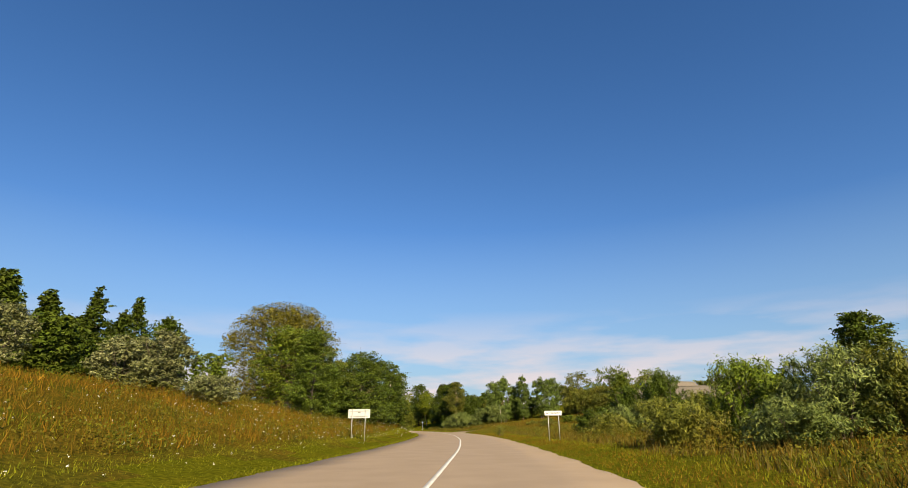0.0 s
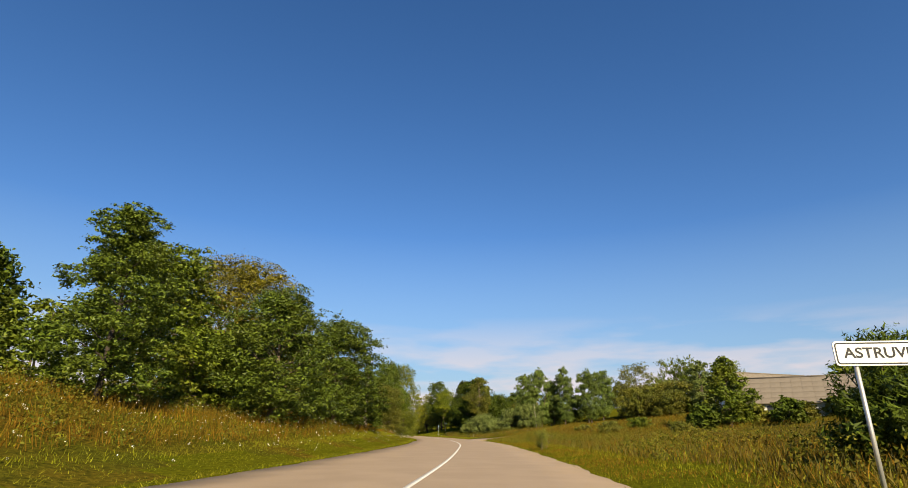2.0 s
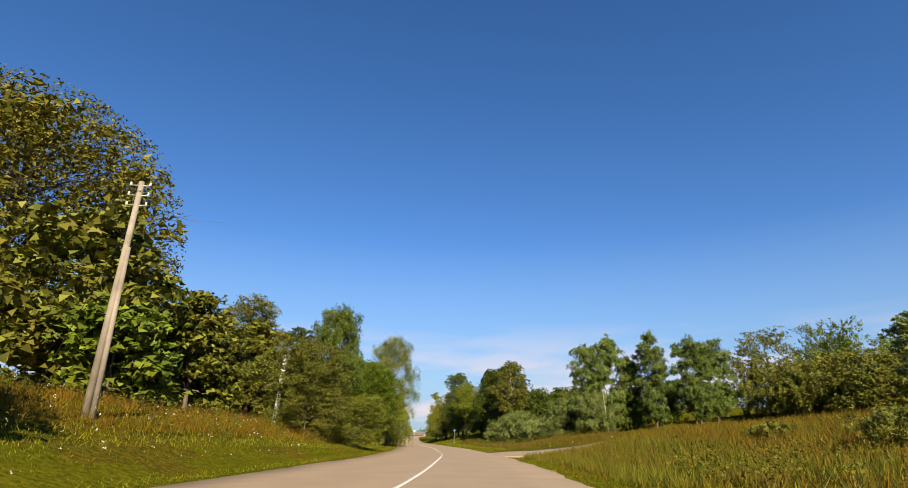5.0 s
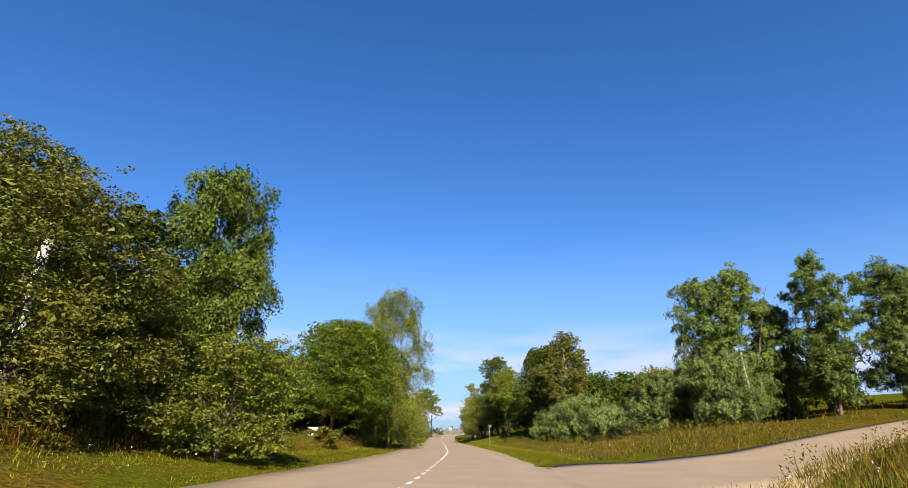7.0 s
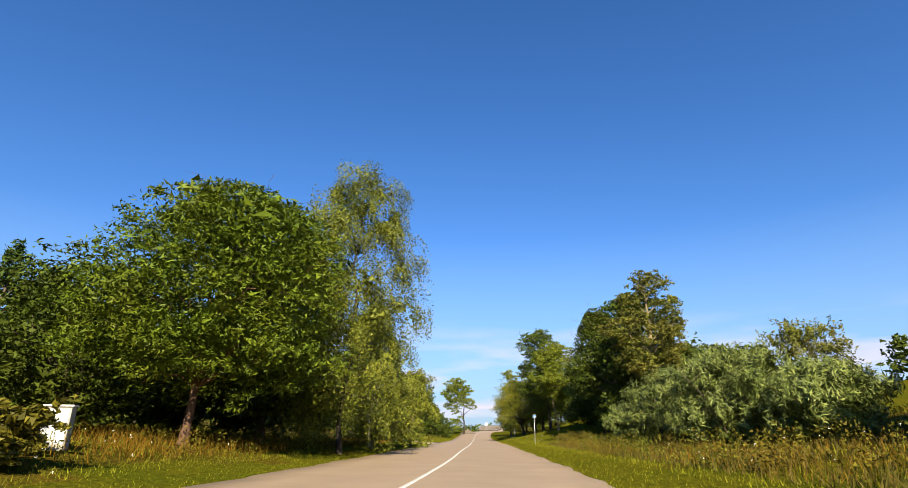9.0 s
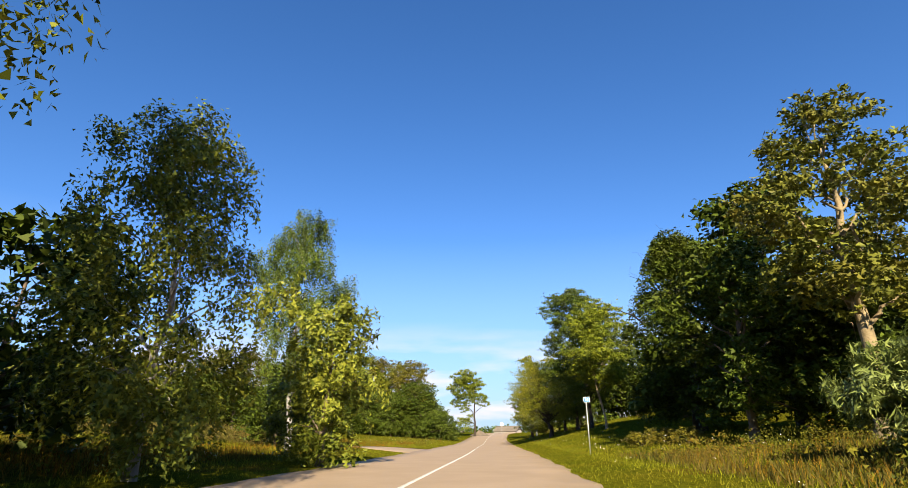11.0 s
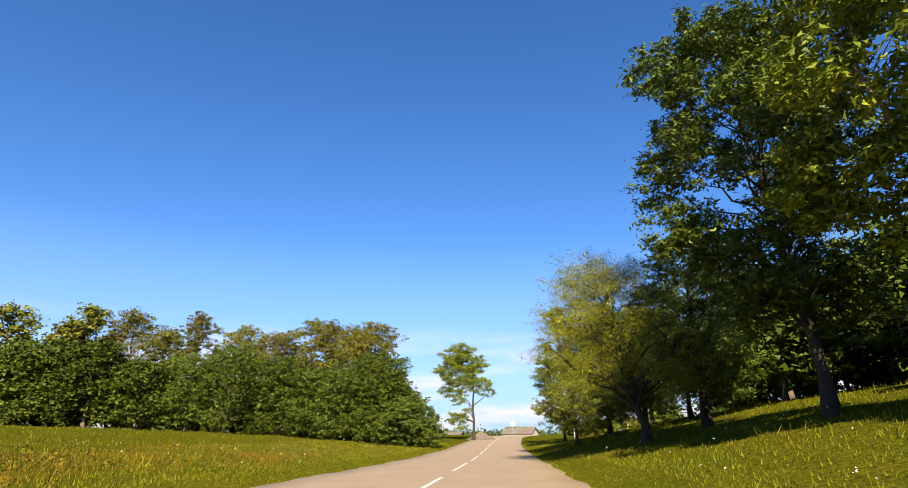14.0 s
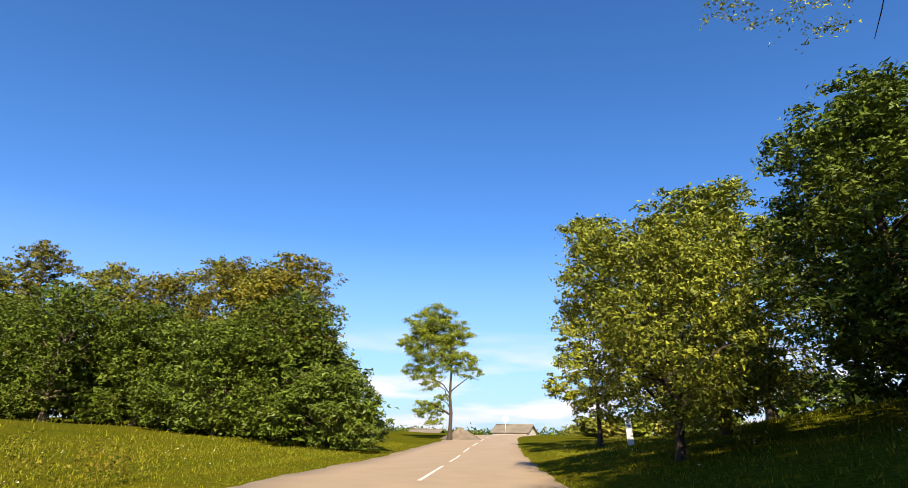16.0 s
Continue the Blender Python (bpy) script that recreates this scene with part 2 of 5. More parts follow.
BANK_R = [(-60, (-.05, .02, .2, .3, .6, 1.5, 3, 7, 16)), (41, (-.05, .1, .3, .5, .9, 2.0, 4.2, 8, 16)), (105, (-.05, .05, .2, .4, .8, 2.0, 5.6, 10, 18)), (122, (-.05, .10, .5, 1.1, 1.8, 3.1, 5.8, 11, 20)), (148, (-.05, .08, .45, 1.2, 2.1, 3.6, 5.6, 11, 20)), (165, (-.05, .05, .2, .6, 1.6, 3.8, 6.8, 12, 20)),
          (200, (-.05, .1, .25, .45, 1.0, 2.6, 5.5, 12, 20)), (216, (-.05, .15, .45, .9, 1.9, 4.0, 7.0, 13, 20)), (231, (-.05, .25, .9, 1.9, 3.5, 6.0, 9.0, 14, 20)), (271, (-.05, .3, .9, 1.7, 3.2, 5.5, 8.0, 12, 18)), (300, (-.05, .1, .3, .6, 1.0, 1.6, 2.5, 4, 10)),
          (340, (-.05, 0, 0, 0, 0, .3, .8, 1.5, 9)), (900, (-.05, 0, 0, 0, 0, .3, .8, 1.5, 9))]


VILLAGE = [(-10, 132.5, 0.0, 20), (-5.0, 133.2, 0.0, 13.5), (-0.8, 136.4, 0.2, 8.0), (2.6, 139.9, 0.6, 5.2), (9.0, 147.4, 1.6, 3.9), (15.0, 153.4, 2.4, 3.7), (20.5, 158.4, 3.0, 3.6)]


def village_bed(x, y):
    """Distance to the middle of the village road, its height there and half its width."""
    best = np.full(np.shape(x), 1e9)
    bed, half = np.zeros_like(best), np.zeros_like(best)
    for (ax, ay, az, aw), (bx, by, bz, bw) in zip(VILLAGE, VILLAGE[1:]):
        ll = (bx - ax) ** 2 + (by - ay) ** 2
        t = np.clip(((x - ax) * (bx - ax) + (y - ay) * (by - ay)) / ll, 0, 1)
        q = np.hypot(x - ax - t * (bx - ax), y - ay - t * (by - ay))
        hit = q < best
        best, bed, half = np.where(hit, q, best), np.where(hit, az + t * (bz - az), bed), np.where(hit, (aw + t * (bw - aw)) / 2, half)
    return best, bed - 0.065, half


def land(x, y):
    """Height of the ground; works on arrays."""
    x, y = np.asarray(x, float), np.asarray(y, float)
    d, f = across(x, y)
    out = np.zeros_like(d)
    for table, side in ((BANK_L, -1), (BANK_R, 1)):
        ys = [r[0] for r in table]
        cols = np.array([r[1] for r in table])
        prof = np.stack([np.interp(f, ys, cols[:, k]) for k in range(len(BANK_D))], -1)
        ad = np.clip(np.abs(d), BANK_D[0], BANK_D[-1])
        k = np.clip(np.searchsorted(BANK_D, ad) - 1, 0, len(BANK_D) - 2)
        w = (ad - np.take(BANK_D, k)) / (np.take(BANK_D, k + 1) - np.take(BANK_D, k))
        a = np.take_along_axis(prof, k[..., None], -1)[..., 0]
        b = np.take_along_axis(prof, (k + 1)[..., None], -1)[..., 0]
        out = np.where(np.sign(d) == side, a + (b - a) * w, out)
    rough = 0.10 * np.sin(0.37 * x + 0.21 * y) * np.sin(0.29 * y - 0.13 * x)
    out = out + rough * np.clip((np.abs(d) - 6) / 8, 0, 1)
    # the village road climbs on an even bed
    near, bed, half = village_bed(x, y)
    w = np.clip(1 - (near - half) / 3.5, 0, 1)
    w = w * w * (3 - 2 * w) * np.clip((d - 3.5) / 2.5, 0, 1)
    out = out * (1 - w) + bed * w
    return np.where(np.abs(d) < np.where(d < 0, half_l(f), half_r(f)) - 0.3, -0.10, out) + grade(f)


def height(x, y):
    return float(land(np.array([x]), np.array([y]))[0])


def mesh_np(name, verts, faces, mat, smooth=False):
    """A mesh from numpy arrays: faces is (n, 3) or (n, 4)."""
    me = bpy.data.meshes.new(name)
    n, k = faces.shape
    me.vertices.add(len(verts))
    me.vertices.foreach_set("co", np.ascontiguousarray(verts, dtype=np.float32).ravel())
    me.loops.add(n * k)
    me.loops.foreach_set("vertex_index", np.ascontiguousarray(faces, dtype=np.int32).ravel())
    me.polygons.add(n)
    me.polygons.foreach_set("loop_start", np.arange(0, n * k, k, dtype=np.int32))
    me.polygons.foreach_set("loop_total", np.full(n, k, dtype=np.int32))
    if smooth:
        me.polygons.foreach_set("use_smooth", np.ones(n, dtype=bool))
    me.update(calc_edges=True)
    me.validate()
    for one in (mat if isinstance(mat, (list, tuple)) else [mat]):
        me.materials.append(one)
    return me


def grid_faces(nu, nv):
    i = np.arange(nu - 1)[:, None] * nv + np.arange(nv - 1)[None]
    return np.stack([i, i + nv, i + nv + 1, i + 1], -1).reshape(-1, 4)


# ground: one sheet, fine by the road, out to the horizon
uy = np.concatenate([np.linspace(-2500, -150, 20), np.arange(-140, 420, 2.0), np.linspace(430, 900, 40), np.linspace(1000, 3500, 25)])
ud = np.concatenate([-np.geomspace(2500, 40, 26), -np.arange(38, 8, -2.0), [-8, -7, -6, -5.3, -4.6, -3.9, -2, 0, 2, 3.7, 4.3, 5, 6, 7, 8], np.arange(10, 40, 2.0), np.geomspace(40, 2500, 26)])
Y2, D2 = np.meshgrid(uy, ud, indexing="ij")
gx = np.interp(Y2, GY, GX) + D2
gz = land(gx, Y2)
ground = new("ground", mesh_np("ground", np.stack([gx, Y2, gz], -1).reshape(-1, 3), grid_faces(len(uy), len(ud)), SOIL, True))
dry = (np.abs(D2) > 8.0 + 1.2 * np.sin(Y2 * 0.5)) & (np.abs(D2) < 90) & (Y2 < np.where(D2 > 0, 188, 205))
ground.data.polygons.foreach_set("material_index", dry[:-1, :-1].astype(np.int32).ravel())
ground.data.flip_normals()
tagged(ground, "meadow ground of green and dry grass rising beside the road", "ground", kind="structure")


def ribbon(name, ys, d0, d1, z, mat, thick=0.12, cells=6):
    """A slab that follows the road between two offsets from the centre line (numbers or arrays)."""
    d0, d1 = np.broadcast_to(d0, ys.shape), np.broadcast_to(d1, ys.shape)
    rows = []
    for k in range(cells + 1):
        d = d0 + (d1 - d0) * k / cells
        x, y = beside(ys, d)
        rows.append(np.stack([x, y, grade(ys) + z - 0.0012 * d * d * (z < 0.002)], -1))
    top = np.stack(rows, 1)
    low0, low1 = top[:, :1].copy(), top[:, -1:].copy()
    low0[..., 2] -= thick
    low1[..., 2] -= thick
    v = np.concatenate([low0, top, low1], 1)
    return mesh_np(name, v.reshape(-1, 3), grid_faces(v.shape[0], v.shape[1]), mat)


road_y = np.arange(-300, 430, 1.0)
wob = 0.10 * np.sin(road_y * 0.9) + 0.08 * np.sin(road_y * 2.3 + 1) + 0.06 * np.sin(road_y * 0.37)
road = new("road", ribbon("road", road_y, -half_l(road_y) + wob, half_r(road_y) + wob[::-1] * 0.8, 0.0, ASPHALT))
tagged(road, "worn sun-bleached beige asphalt country road", "road", kind="structure")


def line(y0, y1, d=0.0, w=0.14):
    ys = np.arange(y0, y1 + 0.01, min(0.5, (y1 - y0) / 3))
    return ribbon("road_line", ys, d - w / 2, d + w / 2, 0.004, PAINT, 0.002, 1)


def road_line(y0, y1, label):
    return tagged(new("road_line", line(y0, y1)), label, "road line", "centre line marks", kind="structure")


road_line(-120, 123.0, "long worn white centre line on asphalt")
for k in range(10):
    road_line(124.1 + 1.9 * k, 125.0 + 1.9 * k, "short white centre dash on asphalt")
road_line(143.2, 222.5, "long worn white centre line on asphalt")
for k in range(11):
    road_line(226.5 + 12.0 * k, 234.5 + 12.0 * k, "white centre dash on asphalt")


def path_slab(name, pts, widths, mat, label, lift=-0.012, bed=0.0):
    """A side road along a few plan points, laid on the land."""
    p = np.array(pts, float)
    t = np.linspace(0, len(p) - 1, 12 * (len(p) - 1) + 1)
    k = np.arange(len(p))
    x, y, w = (np.interp(t, k, c) for c in (p[:, 0], p[:, 1], np.array(widths, float)))
    ker = np.ones(7) / 7
    x, y = (np.convolve(np.pad(c, 3, mode="edge"), ker, mode="valid") for c in (x, y))
    tx, ty = np.gradient(x), np.gradient(y)
    n = np.hypot(tx, ty)
    nx, ny = ty / n, -tx / n
    rows = []
    zc = land(x, y)
    for j in np.linspace(-0.5, 0.5, 7):
        wj = w * j
        px, py = x + nx * wj, y + ny * wj
        d, f = across(px, py)
        z = np.where(np.abs(d) < 4.8, grade(f) - 0.0012 * d * d, np.maximum(land(px, py), 0.6 * land(px, py) + 0.4 * zc) + 0.025 + bed * np.clip((np.abs(d) - 4.8) / 1.5, 0, 1)) + lift
        rows.append(np.stack([px, py, z], -1))
    top = np.stack(rows, 1)
    a, b = top[:, :1].copy(), top[:, -1:].copy()
    a[..., 2] -= 0.25
    b[..., 2] -= 0.25
    v = np.concatenate([a, top, b], 1)
    return tagged(new(name, mesh_np(name, v.reshape(-1, 3), grid_faces(v.shape[0], v.shape[1])[:, ::-1], mat)), label, "road", kind="structure")


path_slab("side_road", [p[:2] for p in VILLAGE], [p[3] for p in VILLAGE], ASPHALT, "side road of pale asphalt joining from the village", bed=0.055)
path_slab("side_road", [(-32, 216.5), (-37, 216.2), (-41, 217.5), (-47, 219.5), (-60, 223.5), (-84, 229.5)], [18, 9.4, 6.4, 4.3, 4.0, 4.0], ASPHALT, "narrow side road of pale asphalt leading into fields")


# ---- plants ----
def part(name, bm, mat, parent, label=""):
    me = bpy.data.meshes.new(name)
    bm.to_mesh(me)
    bm.free()
    me.materials.append(mat)
    ob = new(name, me)
    ob.parent = parent
    return tagged(ob, label)


def part_me(name, me, parent, label=""):
    ob = new(name, me)
    ob.parent = parent
    return tagged(ob, label)


def leaves(rng, pos, size, out, long=1.5, droop=0.0, flat=0.7, tri=False, slim=False):
    """Small leaves at pos, facing roughly outwards (out): bent kites, or three-cornered ones for far crowns."""
    n = len(pos)
    nor = out * flat + rng.normal(size=(n, 3)) * 0.5 + np.array([0, 0, 0.3])
    nor /= np.linalg.norm(nor, axis=1, keepdims=True) + 1e-9
    ax = rng.normal(size=(n, 3))
    ax[:, 2] -= droop
    ax -= nor * (ax * nor).sum(1, keepdims=True)
    ax /= np.linalg.norm(ax, axis=1, keepdims=True) + 1e-9
    side = np.cross(nor, ax)
    s = np.reshape(size, (-1, 1)) * rng.uniform(0.6, 1.3, (n, 1))
    a, b = ax * s * long * 0.5, side * s * 0.5
    bend = nor * s * 0.12
    if slim:
        return np.stack([pos - a, pos - a * 0.1 + b * 1.25 - bend, pos + a], 1).reshape(-1, 3), np.arange(3 * n).reshape(-1, 3)
    if tri:
        return np.stack([pos - a, pos + a * 0.6 + b * 1.2, pos + a * 0.9 - b * 1.1 - bend], 1).reshape(-1, 3), np.arange(3 * n).reshape(-1, 3)
    v = np.stack([pos - a, pos + b - bend, pos + a, pos - b - bend], 1).reshape(-1, 3)
    return v, np.arange(4 * n).reshape(-1, 4)


def tube(rows, sides=7):
    """Vertices and quads of a tapered limb along rows of (point, radius)."""
    vs, prev = [], None
    pts = np.array([r[0] for r in rows], float)
    for i, (p, r) in enumerate(rows):
        t = pts[min(i + 1, len(pts) - 1)] - pts[max(i - 1, 0)]
        t = t / (np.linalg.norm(t) + 1e-9)
        u = np.cross(t, (0.31, 0.9, 0.2))
        u /= np.linalg.norm(u) + 1e-9
        w = np.cross(t, u)
        a = np.linspace(0, 2 * np.pi, sides, endpoint=False)
        vs.append(np.asarray(p) + r * (np.cos(a)[:, None] * u + np.sin(a)[:, None] * w))
    v = np.concatenate(vs)
    i = np.arange(len(rows) - 1)[:, None] * sides
    k = np.arange(sides)[None]
    f = np.stack([i + k, i + (k + 1) % sides, i + sides + (k + 1) % sides, i + sides + k], -1).reshape(-1, 4)
    return v, f


def joined(pieces):
    vs, fs, n = [], [], 0
    for v, f in pieces:
        vs.append(v)
        fs.append(f + n)
        n += len(v)
    return np.concatenate(vs), np.concatenate(fs)


def limbs(rng, h, r0, lobes, fork=0.3, lean=(0.0, 0.0), stems=1, twigs=3):
    """Trunk and boughs that reach into the lobes."""
    out = []
    for s in range(stems):
        off = rng.normal(size=2) * (0.35 * (stems > 1)) * (1 + 0.04 * h)
        tip = np.array([lean[0] + off[0] * 3, lean[1] + off[1] * 3, h * 0.86])
        rows = []
        for k in range(9):
            t = k / 8
            wig = rng.normal(size=2) * 0.05 * h * 0.12 * (t > 0)
            flare = 1.0 + 0.6 * max(0.0, 0.08 - t) / 0.08
            rows.append((np.array([off[0] * 0.4 * (1 - t) + tip[0] * t ** 1.3 + wig[0], off[1] * 0.4 * (1 - t) + tip[1] * t ** 1.3 + wig[1], -0.3 + (tip[2] + 0.3) * t]), r0 * flare * (1 - 0.88 * t) / stems ** 0.4))
        out.append(tube(rows, 8))
        spine = rows
        for c, r in lobes[s::stems]:
            z0 = np.clip(c[2] - 0.55 * math.hypot(c[0], c[1]) - 0.3 * r, h * fork * 0.6, h * 0.8)
            k = np.interp(z0, [q[0][2] for q in spine], range(9))
            i0 = int(k)
            p0 = np.array([np.interp(z0, [q[0][2] for q in spine], [q[0][j] for q in spine]) for j in range(3)])
            rr = spine[min(i0, 8)][1] * 0.5
            mid = p0 * 0.45 + c * 0.55 + np.array([0, 0, 0.10 * r]) + rng.normal(size=3) * 0.12 * r
            end = c + np.array([0, 0, 0.3 * r])
            knee = mid + np.array([0, 0, 0.18 * np.linalg.norm(end - p0)])
            run = 0.05 * np.linalg.norm(end - p0)
            bough = []
            for j in range(7):
                t = j / 6
                p = p0 * (1 - t) ** 2 + 2 * knee * t * (1 - t) + end * t * t + rng.normal(size=3) * run * math.sin(math.pi * t)
                bough.append((p, max(0.012, rr * (1 - 0.9 * t))))
            out.append(tube(bough, 5 if r0 > 0.15 else 3))
            for _ in range(twigs):
                b0, br = bough[int(rng.integers(2, 6))]
                e2 = b0 + (c - p0) / (np.linalg.norm(c - p0) + 1e-6) * r * 0.5 + rng.normal(size=3) * r * 0.4
                b1 = (b0 + e2) / 2 + rng.normal(size=3) * 0.15 * r + np.array([0, 0, 0.15 * r])
                b2 = (b1 + e2) / 2 + rng.normal(size=3) * 0.08 * r
                out.append(tube([(b0, br * 0.5), (b1, br * 0.35), (b2, br * 0.2 + 0.004), (e2, 0.006)], 3))
    return joined(out)


def crown_lobes(rng, h, base, rad, n, shape=1.0, top=0.75):
    """Lobe centres and radii that fill an egg of radius rad from base to h."""
    lobes = []
    mid, half = (h + base) / 2, (h - base) / 2
    for k in range(n):
        u = (k + 0.5) / n
        zz = -0.85 + 1.75 * u
        prof = math.sqrt(max(0.03, 1 - abs(zz) ** (2.2 * shape)))
        if base < 0.03 * h and zz < 0:
            prof = max(prof, 0.88)
        if zz > 0:
            prof *= 1 - (1 - top) * zz
        a = k * 2.399 + rng.uniform(-0.5, 0.5)
        q = rad * prof * rng.uniform(0.38, 0.92)
        r = rad * rng.uniform(0.27, 0.46) * (1 - 0.65 * max(0.0, 0.6 - top) * max(0.0, zz + 0.3))
        z = mid + half * zz
        z = min(max(z, base + 0.5 * r), h - 0.75 * r)
        if k == n - 1:
            z, q, r = h - 0.75 * r, q * 0.3, r * 0.9
        lobes.append((np.array([q * math.cos(a), q * math.sin(a), z]), r))
    return lobes


def foliage(rng, lobes, count, size, long, clump=14, spread=0.16, squash=0.8, droop=0.0, strands=0.0, hollow=0.45, tri=False, fill=0.0, slim=False):
    """Leaves over small tufts that stud the lobes; strands lets the tufts hang as twigs that long."""
    P, O = [], []
    if strands:
        vol = np.array([r ** 2 for _, r in lobes])
        per = rng.multinomial(max(1, count // clump), vol / vol.sum())
        for (c, r), n in zip(lobes, per):
            w = rng.normal(size=(11, 3))
            w /= np.linalg.norm(w, axis=1, keepdims=True)
            u = w[rng.integers(0, 11, n)] + rng.normal(size=(n, 3)) * 0.17
            u /= np.linalg.norm(u, axis=1, keepdims=True)
            rr = r * (0.35 + 0.8 * rng.uniform(0, 1, (n, 1)) ** 0.5)
            # twigs gather in bundles
            bund = u + 0.10 * np.sin(u[:, [1, 2, 0]] * 9.0)
            cc = c + bund * rr * np.array([1, 1, squash])
            ln = rng.uniform(0.35, 1.0, (n, 1)) * strands
            off = rng.normal(size=(n, clump, 3)) * 0.07
            off[..., 2] -= ln * np.linspace(0, 1, clump)[None]
            off[..., :2] += u[:, None, :2] * 0.3 * np.sqrt(np.linspace(0, 1, clump))[None, :, None]
            P.append((cc[:, None] + off).reshape(-1, 3))
            O.append(np.repeat(u, clump, 0))
    else:
        C, R = [], []
        big = max(r for _, r in lobes)
        for c, r in lobes:
            m = int(rng.integers(26, 38)) if r > 0.3 * big else 5
            u = rng.normal(size=(m, 3))
            u[:, 2] += 0.15
            u /= np.linalg.norm(u, axis=1, keepdims=True)
            C.append(c + u * r * rng.uniform(hollow, 1.06, (m, 1)) * np.array([1, 1, squash]))
            R.append(r * rng.uniform(0.16, 0.36, m) * (1.0 if slim else 1.45))
        C, R = np.concatenate(C), np.concatenate(R)
        w = R ** 2
        per = rng.multinomial(count, w / w.sum())
        idx = np.repeat(np.arange(len(R)), per)
        u = rng.normal(size=(len(idx), 3))
        u[:, 2] += 0.55
        u /= np.linalg.norm(u, axis=1, keepdims=True)
        q = rng.uniform(0, 1, (len(idx), 1)) ** 0.4 * (1 + 1.6 * spread * rng.normal(size=(len(idx), 1)))
        P.append(C[idx] + u * R[idx][:, None] * q * np.array([1.15, 1.15, 0.62]))
        O.append(u)
    sizes = [np.full(sum(len(q) for q in P), size)]
    if fill:
        # big overlapping leaves deep inside the crown, where single ones are never seen
        big = max(r for _, r in lobes)
        vol = np.array([r ** 2 if r > 0.45 * big else 0.0 for _, r in lobes])
        idx = rng.choice(len(lobes), int(fill * 360 * np.count_nonzero(vol)), p=vol / vol.sum())
        u = rng.normal(size=(len(idx), 3))
        u /= np.linalg.norm(u, axis=1, keepdims=True)
        rr = np.array([lobes[i][1] for i in idx])[:, None]
        P.append(np.array([lobes[i][0] for i in idx]) + u * rr * 0.5 * rng.uniform(0, 1, (len(idx), 1)) ** 0.5 * np.array([1, 1, squash]))
        O.append(u)
        sizes.append(np.clip(0.15 * rr[:, 0], size * 1.2, size * 2.6))
    return leaves(rng, np.concatenate(P), np.concatenate(sizes), np.concatenate(O), long, droop, 0.9, tri, slim)


